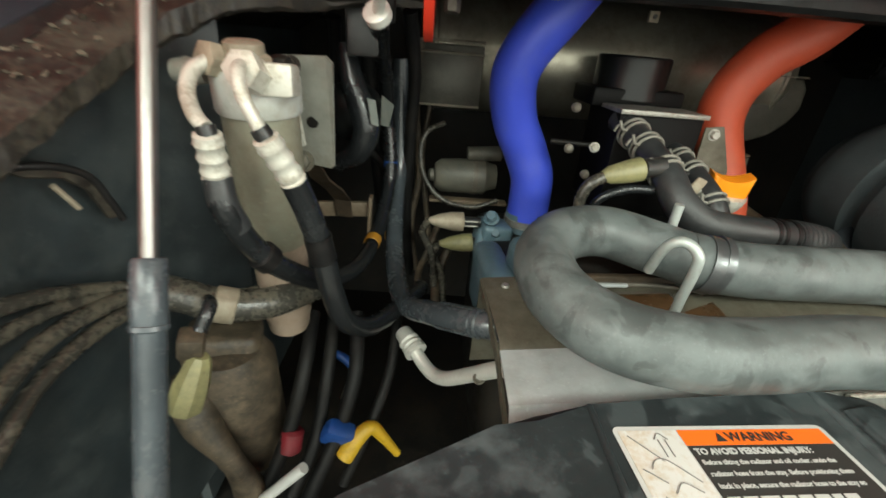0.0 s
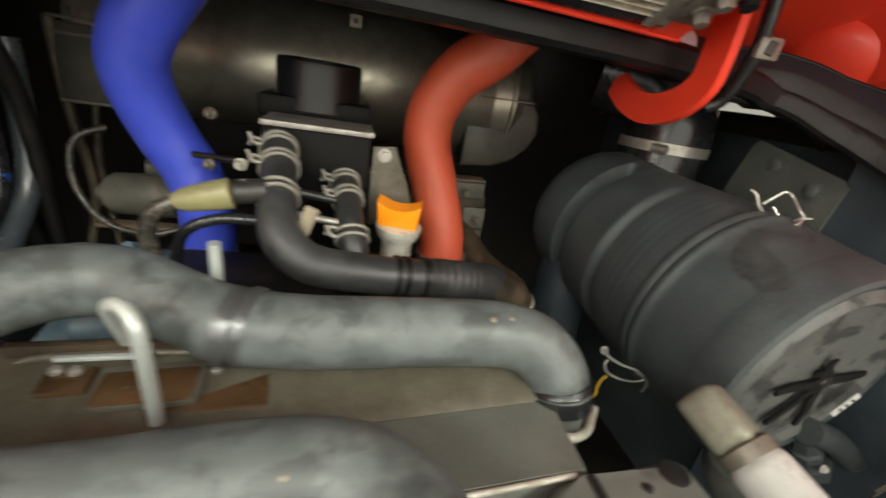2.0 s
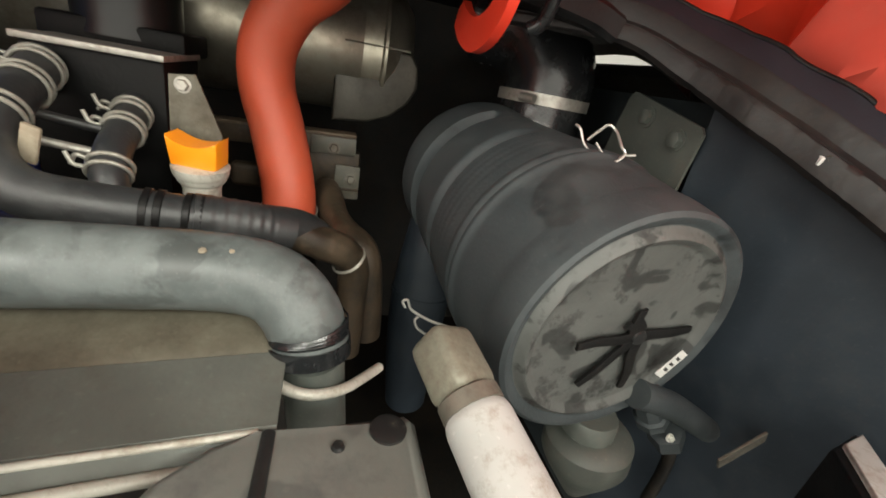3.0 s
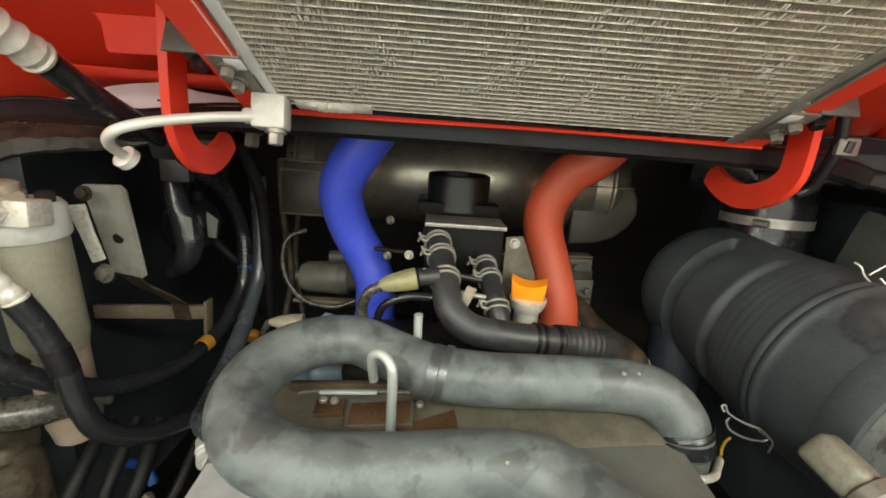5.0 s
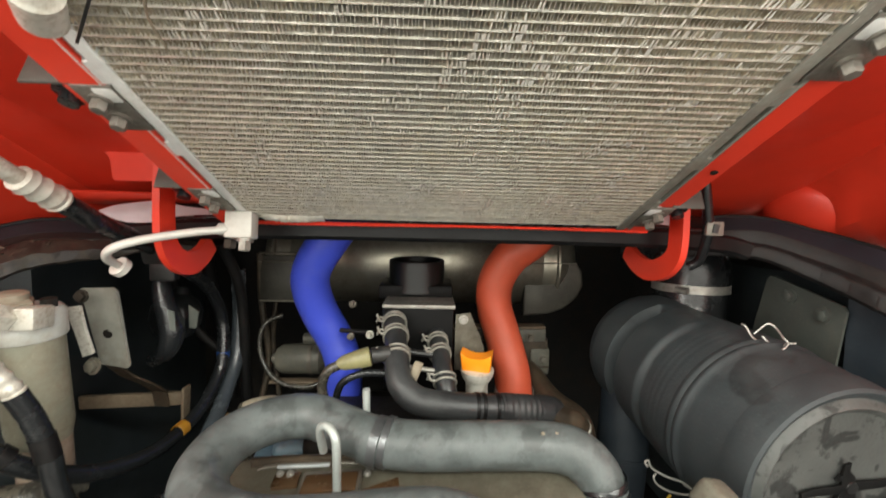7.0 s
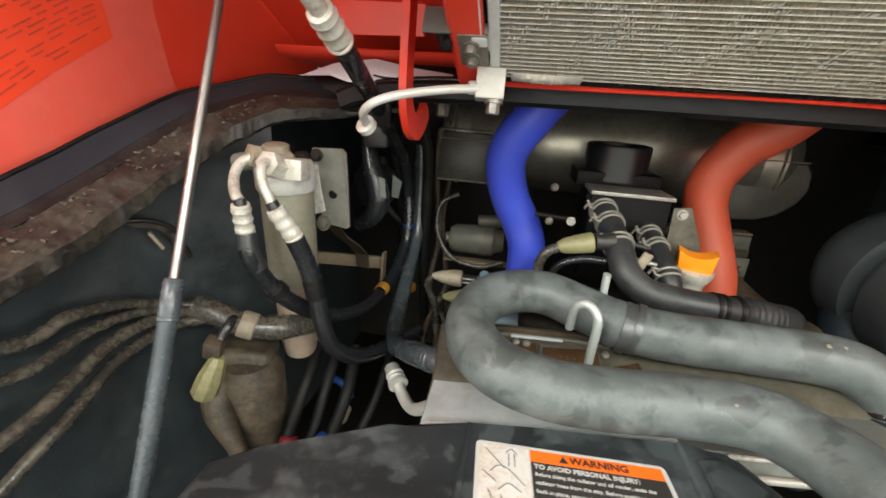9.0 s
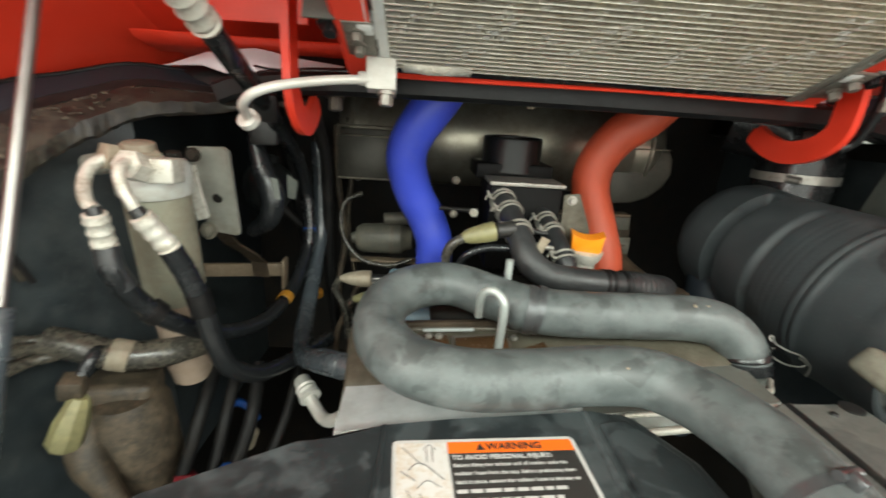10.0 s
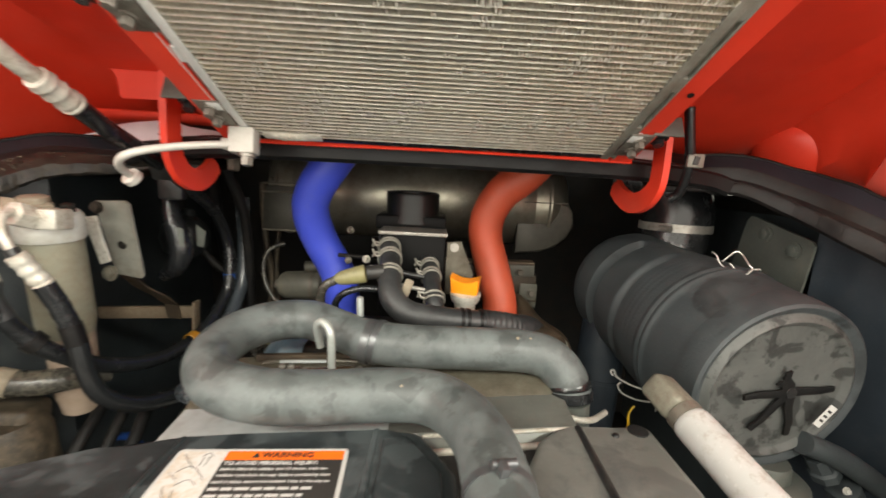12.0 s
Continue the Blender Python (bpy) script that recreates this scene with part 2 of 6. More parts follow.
    "sleeve": material("pinkish_grey_sleeve", (0.31, 0.240, 0.185), 0.45, vary=0.15, dust=(0.17, 0.115, 0.078), dust_amount=0.38, dust_scale=9, edge=0.25),
    "sticker_picture": material("stained_picture_panel", (0.62, 0.61, 0.58), 0.45, vary=0.03, dust=(0.45, 0.30, 0.13), dust_amount=0.3, dust_scale=16, bump=0, edge=0.12, speck=0),
    "strut_grey": material("strut_grey_paint", (0.045, 0.053, 0.060), 0.22, dust=(0.10, 0.10, 0.10), dust_amount=0.2, dust_scale=20, speck=0.1),
    "grey_clamp": material("dull_clamp_metal", (0.13, 0.135, 0.14), 0.28, 0.6, dust=(0.13, 0.13, 0.125), dust_amount=0.25, dust_scale=20),
    "bar_black": material("black_bar_paint", (0.005, 0.0055, 0.006), 0.42, vary=0.15, dust=(0.018, 0.018, 0.017), dust_amount=0.25, dust_scale=14, spec=0.25),
    "cowl_sheen": material("cowl_sheen_paint", (0.56, 0.57, 0.60), 0.30, 0.2, vary=0.08, bump=0.03),
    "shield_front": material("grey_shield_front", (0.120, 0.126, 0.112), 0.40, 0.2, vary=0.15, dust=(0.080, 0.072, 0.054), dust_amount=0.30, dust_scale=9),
    "brown_oily": material("oily_rusty_cover", (0.080, 0.044, 0.021), 0.18, 0.15, vary=0.35, scale=14, dust=(0.028, 0.020, 0.013), dust_amount=0.22, dust_scale=18, bump=0.2, bump_scale=60, fine=0.25),
    "dull_grey": material("dull_grey_green_paint", (0.085, 0.094, 0.084), 0.45, 0.1, vary=0.15, dust=(0.13, 0.122, 0.10), dust_amount=0.25, dust_scale=12),
    "rod_steel": material("rusty_bare_steel", (0.135, 0.122, 0.10), 0.45, 0.4, vary=0.25, dust=(0.07, 0.05, 0.035), dust_amount=0.35, dust_scale=25),
    "wire": material("bright_spring_wire", (0.36, 0.35, 0.325), 0.32, 0.7, vary=0.1, bump=0),
    "fin_edge": material("fin_edge_glint", (0.95, 0.93, 0.86), 0.25, 0.3, vary=0.25, scale=120, dust=(0.36, 0.29, 0.18), dust_amount=0.30, dust_scale=9, bump=0.0),
    "muffler_dark": material("dull_black_bracket", (0.060, 0.057, 0.045), 0.42, 0.3, vary=0.2, dust=(0.02, 0.018, 0.015), dust_amount=0.3, dust_scale=12),
    "cable_black": material("black_cable_sheath", (0.006, 0.006, 0.006), 0.5, dust=(0.022, 0.018, 0.014), dust_amount=0.25, dust_scale=14, spec=0.2),
    "inlet_gloss": material("glossy_black_plastic", (0.006, 0.007, 0.007), 0.36, vary=0.1, bump=0.05, spec=0.35),
    "grime": material("brown_grime", (0.036, 0.028, 0.019), 0.5, vary=0.5, dust=(0.160, 0.118, 0.074), dust_amount=0.38, dust_scale=16, bump=1.0, bump_scale=40, edge=0.22),
    "shield_pale": material("pale_shield_tone", (0.40, 0.42, 0.42), 0.42, 0.1, vary=0.18, dust=(0.25, 0.245, 0.21), dust_amount=0.28, dust_scale=14, fine=0.3),
    "drier_collar": material("pale_drier_collar", (0.44, 0.45, 0.42), 0.4, 0.15, vary=0.15, dust=(0.24, 0.20, 0.14), dust_amount=0.3, dust_scale=12),
    "frame_pale": material("pale_frame_metal", (0.72, 0.74, 0.72), 0.4, 0.15, vary=0.12, dust=(0.50, 0.48, 0.42), dust_amount=0.3, dust_scale=16),
    "cover_dusty": material("dusty_plastic_cover", (0.165, 0.170, 0.155), 0.45, vary=0.2, scale=12, dust=(0.062, 0.068, 0.070), dust_amount=0.22, dust_scale=10, bump=0.1, edge=0.16, fine=0.2, strength=0.8, speck=0.1, stain=((0.085, 0.09, 0.086), 0.4, 9, 0.6)),
    "crust": material("dry_dirt_crust", (0.080, 0.066, 0.046), 0.8, vary=0.45, scale=60, dust=(0.05, 0.04, 0.028), dust_amount=0.3, dust_scale=30, bump=0.8, bump_scale=90),
    "zinc": material("dull_zinc_plating", (0.40, 0.435, 0.415), 0.4, 0.35, vary=0.15, dust=(0.25, 0.25, 0.22), dust_amount=0.25, dust_scale=25),
    "rusty_bar": material("rusty_tan_bar", (0.155, 0.118, 0.078), 0.5, 0.15, vary=0.25, dust=(0.08, 0.055, 0.035), dust_amount=0.4, dust_scale=18),
    "pipe_white": material("white_oxidised_pipe", (0.58, 0.57, 0.525), 0.42, 0.2, vary=0.10, dust=(0.42, 0.39, 0.33), dust_amount=0.2, dust_scale=26, speck=0.1),
    "concrete": material("shop_concrete", (0.35, 0.34, 0.32), 0.7, dust=(0.22, 0.21, 0.2), dust_amount=0.3, dust_scale=1.2, bump_scale=30),
    "shop_wall": material("shop_wall_paint", (0.72, 0.72, 0.70), 0.8, vary=0.05, scale=2, bump=0.05),
}


# ---- builders ----
ORIGIN = {}


def finish(bm, name, mat, smooth=True):
    bmesh.ops.scale(bm, vec=(SIZE, SIZE, SIZE), verts=bm.verts)
    bmesh.ops.recalc_face_normals(bm, faces=bm.faces)
    me = bpy.data.meshes.new(name)
    bm.to_mesh(me)
    bm.free()
    me.materials.append(M[mat])
    if smooth:
        me.shade_smooth()
        me.set_sharp_from_angle(angle=radians(38))
    return me


def thing(name, base, label, category, group="", kind=""):
    ob = new(name)
    ob.empty_display_size = 0.05
    ob.location = Vector(base) * SIZE
    ORIGIN[ob.name] = Vector(base) * SIZE
    return tagged(ob, label, category, group, kind)


def part(name, bm, mat, parent, label="", smooth=True):
    ob = new(name, finish(bm, name, mat, smooth))
    ob.parent = parent
    ob.location = -ORIGIN.get(parent.name, Vector((0, 0, 0)))
    if label:
        ob["label"] = label
    return ob


def solid(name, bm, mat, label, category, kind="", smooth=True, group=""):
    return tagged(new(name, finish(bm, name, mat, smooth)), label, category, group, kind)


def spline(points, per=8):
    """Catmull-Rom through the points."""
    p = [Vector(q) for q in points]
    if len(p) == 2:
        return [p[0].lerp(p[1], k / per) for k in range(per + 1)]
    p = [2 * p[0] - p[1]] + p + [2 * p[-1] - p[-2]]
    out = []
    for i in range(1, len(p) - 2):
        a, b, c, d = p[i - 1:i + 3]
        for k in range(per):
            t = k / per
            out.append(0.5 * (2 * b + (c - a) * t + (2 * a - 5 * b + 4 * c - d) * t * t + (3 * b - a - 3 * c + d) * t ** 3))
    out.append(p[-2])
    return out


def sweep(path, ring_at, bm=None, caps=True):
    """Sweeps a ring of (side, up) offsets, given by ring_at(s) for s in 0..1, along a list of points, without twist."""
    bm = bm or bmesh.new()
    n = len(path)
    tang = [(path[min(i + 1, n - 1)] - path[max(i - 1, 0)]).normalized() for i in range(n)]
    up = Vector((0, 0, 1)) if abs(tang[0].z) < 0.9 else Vector((0, 1, 0))
    side = tang[0].cross(up).normalized()
    rings = []
    for i in range(n):
        side = (side - tang[i] * side.dot(tang[i])).normalized()
        u = side.cross(tang[i]).normalized()
        rings.append([bm.verts.new(path[i] + side * a + u * b) for a, b in ring_at(i / (n - 1))])
    for r0, r1 in zip(rings, rings[1:]):
        k = len(r0)
        for j in range(k):
            bm.faces.new((r0[j], r0[(j + 1) % k], r1[(j + 1) % k], r1[j]))
    if caps:
        bm.faces.new(rings[0][::-1])
        bm.faces.new(rings[-1])
    return bm


def circle(r, seg=20):
    return [(r * math.cos(2 * math.pi * j / seg), r * math.sin(2 * math.pi * j / seg)) for j in range(seg)]


def tube(points, r, seg=20, per=8, bm=None, wobble=0.0):
    path = spline(points, per)
    rr = r if callable(r) else (lambda s: r)
    return sweep(path, lambda s: circle(rr(s) * (1 + wobble * noise.noise((s * 17, seg, r if not callable(r) else 0))), seg), bm)


def rod(a, b, r, seg=20, bm=None):
    return sweep([Vector(a), Vector(b)], lambda s: circle(r, seg), bm)


def lathe(profile, a, axis, seg=40, bm=None, close=True):
    """Turns (distance along axis, radius) pairs round the axis through a."""
    bm = bm or bmesh.new()
    d = Vector(axis).normalized()
    q = d.to_track_quat("Z", "Y")
    rings = []
    for h, r in profile:
        if r <= 1e-6:
            rings.append([bm.verts.new(Vector(a) + d * h)])
        else:
            rings.append([bm.verts.new(Vector(a) + q @ Vector((r * math.cos(2 * math.pi * j / seg), r * math.sin(2 * math.pi * j / seg), h))) for j in range(seg)])
    for r0, r1 in zip(rings, rings[1:]):
        for j in range(seg):
            k = (j + 1) % seg
            vs = [r0[j % len(r0)], r0[k % len(r0)], r1[k % len(r1)], r1[j % len(r1)]]
            vs = list(dict.fromkeys(vs))
            if len(vs) > 2:
                bm.faces.new(vs)
    if close:
        for r in (rings[0], rings[-1]):
            if len(r) > 2:
                bm.faces.new(r)
    return bm


def box(sx, sy, sz, m=Matrix(), bevel=0.0, segs=2, bm=None):
    b = bmesh.new()
    bmesh.ops.create_cube(b, size=1, matrix=Matrix.Diagonal((sx, sy, sz, 1)))
    if bevel:
        bmesh.ops.bevel(b, geom=b.edges[:], offset=bevel, segments=segs, affect="EDGES", profile=0.5)
    bmesh.ops.transform(b, matrix=m, verts=b.verts)
    if bm is None:
        return b
    me = bpy.data.meshes.new("tmp")
    b.to_mesh(me)
    b.free()
    bm.from_mesh(me)
    bpy.data.meshes.remove(me)
    return bm


def slab(outline, thick, m=Matrix(), bevel=0.0, bm=None):
    """A plate from an (x, y) outline, thick in -z, then moved by m."""
    b = bmesh.new()
    top = [b.verts.new((x, y, 0)) for x, y in outline]
    bot = [b.verts.new((x, y, -thick)) for x, y in outline]
    b.faces.new(top)
    b.faces.new(bot[::-1])
    n = len(top)
    for j in range(n):
        b.faces.new((top[j], bot[j], bot[(j + 1) % n], top[(j + 1) % n]))
    if bevel:
        bmesh.ops.bevel(b, geom=[e for e in b.edges if abs(e.verts[0].co.z - e.verts[1].co.z) < 1e-6 and e.verts[0].co.z > -1e-6], offset=bevel, segments=3, affect="EDGES", profile=0.5)
    bmesh.ops.transform(b, matrix=m, verts=b.verts)
    if bm is None:
        return b
    me = bpy.data.meshes.new("tmp")
    b.to_mesh(me)
    b.free()
    bm.from_mesh(me)
    bpy.data.meshes.remove(me)
    return bm


def strip(rows, thick):
    """A sheet from rows of points, given thickness along its normals."""
    bm = bmesh.new()
    vs = [[bm.verts.new(p) for p in row] for row in rows]
    for a, b in zip(vs, vs[1:]):
        for j in range(len(a) - 1):
            bm.faces.new((a[j], a[j + 1], b[j + 1], b[j]))
    bmesh.ops.recalc_face_normals(bm, faces=bm.faces)
    bmesh.ops.solidify(bm, geom=bm.faces[:], thickness=thick)
    return bm


def hexbolt(a, axis, r, h, bm=None):
    d = Vector(axis).normalized()
    bm = lathe([(0, r * 1.35), (h * 0.25, r * 1.35), (h * 0.25, r * 1.3)], a, axis, 16, bm)
    return lathe([(h * 0.25, r), (h * 0.9, r), (h, r * 0.85)], a, axis, 6, bm)


def along(a, axis, h):
    return Vector(a) + Vector(axis).normalized() * h


MID = 0.44  # the machine's middle line


# ---- setting: the shop round the machine ----
solid("floor", box(13, 13, 0.1, pose(0.4, 0, -0.45)), "concrete", "grey stained concrete shop floor", "floor", "structure", False)
solid("ceiling", box(13, 13, 0.1, pose(0.4, 0, 5.05)), "shop_wall", "plain white shop ceiling", "ceiling", "structure", False)
for nm, sx, sy, x, y in (("wall_north", 13, 0.1, 0.4, 6.5), ("wall_south", 13, 0.1, 0.4, -6.5), ("wall_east", 0.1, 12.9, 6.85, 0), ("wall_west", 0.1, 12.9, -6.05, 0)):
    solid(nm, box(sx, sy, 5.4, pose(x, y, 2.3)), "shop_wall", "plain painted shop wall", "wall", "structure", False)

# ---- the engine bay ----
solid("bay_floor", box(1.86, 1.9, 0.03, pose(MID, 0.48, 0.42)), "dark", "dark oily floor of the engine bay, shade painted in", "floor", "structure", False)
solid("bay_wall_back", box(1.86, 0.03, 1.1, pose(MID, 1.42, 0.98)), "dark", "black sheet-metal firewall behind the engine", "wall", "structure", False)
for nm, x in (("bay_wall_rear_east", 1.320), ("bay_wall_rear_west", -0.440)):
    solid(nm, box(0.02, 0.88, 0.94, pose(x, 0.98, 0.90)), "wall", "black sheet-metal side of the engine bay", "wall", "structure", False)
# assumed roof and corner fillers, added to keep room light out
solid("bay_light_cover", box(1.62, 0.60, 0.02, pose(MID, 1.13, 1.512)), "dark", "assumed black roof over the muffler, keeping room light out", "panel", "structure", False)
for word, flip in (("east", 1), ("west", -1)):
    def across(x):
        return x if flip > 0 else 2 * MID - x
    bay_fill = strip([[(across(1.225), y, 1.40), (across(1.27), y, 1.39), (across(1.335), y, 1.345)] for y in (0.66, 0.8, 1.0, 1.2, 1.41)], 0.004)
    box(0.012, 0.29, 0.13, pose(across(1.245), 1.275, 1.46), 0, 1, bay_fill)
    solid("bay_filler_" + word, bay_fill, "dark", "assumed black filler between cowl and bay side, keeping room light out", "panel", "structure", False)
RAIL_EAST = [(0.9, 0.664, 1.409), (0.97, 0.658, 1.415), (1.075, 0.632, 1.424), (1.135, 0.586, 1.4), (1.165, 0.544, 1.379), (1.185, 0.497, 1.358), (1.206, 0.456, 1.338), (1.222, 0.414, 1.317), (1.238, 0.378, 1.299), (1.256, 0.336, 1.276), (1.342, 0.136, 1.166), (1.449, -0.114, 1.03)]
RAIL_WEST = [(-0.02, 0.664, 1.409), (-0.09, 0.66, 1.412), (-0.18, 0.655, 1.41), (-0.269, 0.586, 1.412), (-0.319, 0.542, 1.392), (-0.351, 0.496, 1.371), (-0.376, 0.408, 1.325), (-0.388, 0.321, 1.282), (-0.394, 0.247, 1.251), (-0.4, 0.189, 1.231), (-0.421, -0.011, 1.162), (-0.447, -0.261, 1.076)]
# section of each rail as (outwards, up) from its pale edge: lip or muddy ledge, channel and upright band
LIP = {1: ((0.070, -0.030), (0.006, -0.030), (0.0, -0.024), (-0.001, -0.003), (0.001, 0.001), (0.006, 0.002)),
       -1: ((0.030, -0.052), (-0.036, -0.052), (-0.042, -0.046), (-0.043, -0.024), (-0.030, -0.016), (-0.014, -0.006), (0.0, 0.0), (0.004, 0.002))}
CHANNEL = {1: ((0.006, 0.0025), (0.014, 0.004), (0.020, 0.010), (0.021, 0.032), (0.023, 0.035)), -1: ((0.004, 0.0025), (0.009, 0.005), (0.016, 0.011), (0.018, 0.013))}
BAND = {1: ((0.0235, 0.0355), (0.032, 0.042), (0.060, 0.062)), -1: ((0.0185, 0.0135), (0.032, 0.021), (0.060, 0.034))}
WALL_OUT = {1: 0.105, -1: 0.045}


def rail_rows(side):
    """The rows of points of one rail's lip, channel, band, seal and of the side panel under it."""
    path = spline(RAIL_EAST if side > 0 else RAIL_WEST, 16)
    lip, channel, band, seal, wall = [], [], [], [], []
    n = len(path)
    up = Vector((0, 0, 1))
    for i, p in enumerate(path):
        t = (path[min(i + 1, n - 1)] - path[max(i - 1, 0)]).normalized()
        out = t.cross(up)
        out.z = 0
        out.normalize()
        out = -out if (p + out * 0.1 - Vector((MID, 0, p.z))).length < (p - Vector((MID, 0, p.z))).length else out
        rough = 0.0030 if side < 0 else 0.0008
        fade = min(1.0, max(0.3, (abs(p.x - MID) - 0.45) / 0.3))
        jit = [rough * noise.noise((p.x * 40, p.y * 40, 7 * q + side)) + 0.5 * rough * noise.noise((p.x * 110, p.y * 110, 5 * q)) for q in range(8)]
        lip.append([p + out * (a * fade + jit[q]) + up * (b * fade + jit[(q + 3) % 8]) for q, (a, b) in enumerate(LIP[side])])
        channel.append([p + out * a + up * b for a, b in CHANNEL[side]])
        band.append([p + out * a + up * b for a, b in BAND[side]])
        seal.append(p + out * (BAND[side][-1][0] + 0.004) + up * (BAND[side][-1][1] + 0.002))
        if abs(p.x - MID) > 0.72:
            w = WALL_OUT[side]
            wall.append([p + out * (w - 0.012) + up * -0.028, p + out * w + up * -0.25, p + out * (w + 0.005) + up * -0.8])
    return lip, channel, band, seal, wall


for side, word in ((1, "east"), (-1, "west")):
    lip, channel, band, seal, wall = rail_rows(side)
    rail = thing("body_rail", lip[len(lip) // 2][0], "black body rail round the engine opening, caked with brown dirt", "body rail", "body rails", "structure")
    part("ledge", strip(lip, 0.003), "rail" if side > 0 else "rail_dirty", rail, "inner ledge caked with brown dirt")
    part("channel", strip(channel, 0.003), "rail", rail, "dusty dark rain channel")
    part("band", strip(band, 0.003), "band_navy", rail, "dark painted upright band")
    if side > 0:
        # tan lines paint both the dust and the glints along the edges
        for name, rows, q, r, lb in (("worn_edge", lip, 4, 0.0016, "tan line for dust and glint on the edge"), ("worn_edge", channel, 4, 0.0014, "tan line for dust and glint on the edge"), ("worn_edge", lip, 2, 0.0010, "tan line for dust and glint on the edge")):
            part(name, sweep([row[q] for row in rows[len(rows) // 8:]], lambda s, r=r: circle(r * (0.6 + 0.4 * math.sin(40 * s) * math.sin(13 * s)), 8)), "crust", rail, lb)
        part("paint_chip", box(0.004, 0.010, 0.010, Matrix.Translation(lip[len(lip) * 5 // 8][3] + Vector((-0.001, 0, -0.006))) @ pose(0, 0, 0, 20, 0, -25), 0.001), "sticker_white", rail, "small white paint chip")
    part("edge_seal", sweep(seal, lambda s: circle(0.0035, 12)), "black_gloss", rail, "black rubber edge seal")
    crust = bmesh.new()
    rnd = random.Random(21 + side)
    for k in range(260 if side < 0 else 24):
        row = lip[rnd.randrange(len(lip) // 4, len(lip))]
        q = rnd.randrange(len(row) - 4, len(row) - 1)
        at = row[q].lerp(row[q + 1], rnd.random()) + Vector((rnd.uniform(-0.003, 0.003), rnd.uniform(-0.006, 0.006), rnd.uniform(-0.002, 0.000)))
        r = rnd.uniform(0.0012, 0.0045) * (1 if side < 0 else 0.6)
        lathe([(-r * 0.3, r * 0.8), (0, r), (r * 0.25, r * 0.7), (r * 0.32, 0)], at, (rnd.uniform(-0.4, 0.4), rnd.uniform(-0.4, 0.1), 1), rnd.randint(5, 8), crust)
    for v in crust.verts:
        v.co += 0.004 * noise.noise_vector(v.co * 160)
    part("dirt_crust", crust, "crust", rail, "dried dirt stuck to the ledge")
    # east panel is painted darker than the west to match the light on each
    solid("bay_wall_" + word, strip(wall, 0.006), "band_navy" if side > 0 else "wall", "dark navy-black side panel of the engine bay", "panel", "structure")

# glossy cowl behind the hinge bar
cowl = []
for k in range(25):
    x = -0.36 + 1.60 * k / 24
    s = ((x - MID) / 0.80) ** 2
    d = 0.085 * s ** 3
    cowl.append([(x, 0.685 - 0.03 * s, 1.440 - d), (x, 0.690 - 0.03 * s, 1.462 - d), (x, 0.700 - 0.03 * s, 1.480 - d), (x, 0.722 - 0.03 * s, 1.496 - d), (x, 0.78, 1.504 - d), (x, 0.88, 1.508 - d), (x, 1.15, 1.50 - d)])
solid("cowl_panel", strip(cowl, 0.004), "black_gloss", "glossy black cowl panel behind the hood hinges", "panel", "structure")

bar = thing("hinge_bar", (MID, 0.62, 1.42), "glossy black square-tube bar across the engine bay", "cross bar")
BAR = [(-0.175, 0.650, 1.412), (-0.12, 0.649, 1.428), (0.05, 0.636, 1.440), (0.44, 0.622, 1.443), (0.83, 0.636, 1.441), (1.0, 0.649, 1.432), (1.06, 0.650, 1.418)]
part("tube", sweep(spline(BAR, 8), lambda s: [(-0.026, -0.012), (-0.020, -0.019), (0.020, -0.019), (0.026, -0.012), (0.026, 0.012), (0.020, 0.018), (-0.020, 0.018), (-0.026, 0.012)]), "bar_black", bar)
part("weather_strip", sweep(spline([(x, y + 0.014, z + 0.021) for x, y, z in BAR[1:-1]], 8), lambda s: circle(0.0065, 10)), "black_rubber", bar, "black rubber weather strip")
for x, y, z in ((0.16, 0.607, 1.4435), (0.72, 0.607, 1.4430)):
    part("rivet", lathe([(0, 0.006), (0.002, 0.005), (0.003, 0)], (x, y, z), (0, -1, 0), 10), "bar_black", bar)

# pale strips stand in for the white reflection on the glossy cowl
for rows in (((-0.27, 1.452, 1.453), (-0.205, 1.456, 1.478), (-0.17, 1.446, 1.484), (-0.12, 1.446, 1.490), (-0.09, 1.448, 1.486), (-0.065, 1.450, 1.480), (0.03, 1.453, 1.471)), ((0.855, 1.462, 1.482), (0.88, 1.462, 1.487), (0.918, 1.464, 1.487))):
    hp = thing("cowl_sheen_strip", (rows[1][0], 0.662, rows[1][1]), "pale strip painted in place of the white reflection on the cowl", "plate", "hinge plates")
    part("plate", strip([[(x, 0.656, a), (x, 0.658, a + (b - a) * 0.35), (x, 0.663, a + (b - a) * 0.7), (x, 0.672, b)] for x, a, b in rows], 0.002), "cowl_sheen", hp)

# dark tube drawn for the dark slit in the cowl's white reflection
part("slit_seal", tube([(-0.117, 0.652, 1.4605), (-0.089, 0.651, 1.457), (-0.037, 0.651, 1.458), (0.03, 0.652, 1.459)], 0.0016, 8), "cable_black", bar, "thin dark line drawn within the reflection on the cowl")

# ---- hood, opened, with its hinges ----
SLOPE = radians(24.5)


def hood_at(u, v, w):
    """From the hood's own frame: u across, v up the slope from the hinge towards the rear, w out of the hood's top."""
    return Vector((u, 0.55 - v * math.cos(SLOPE) + w * math.sin(SLOPE), 1.469 + v * math.sin(SLOPE) + w * math.cos(SLOPE)))


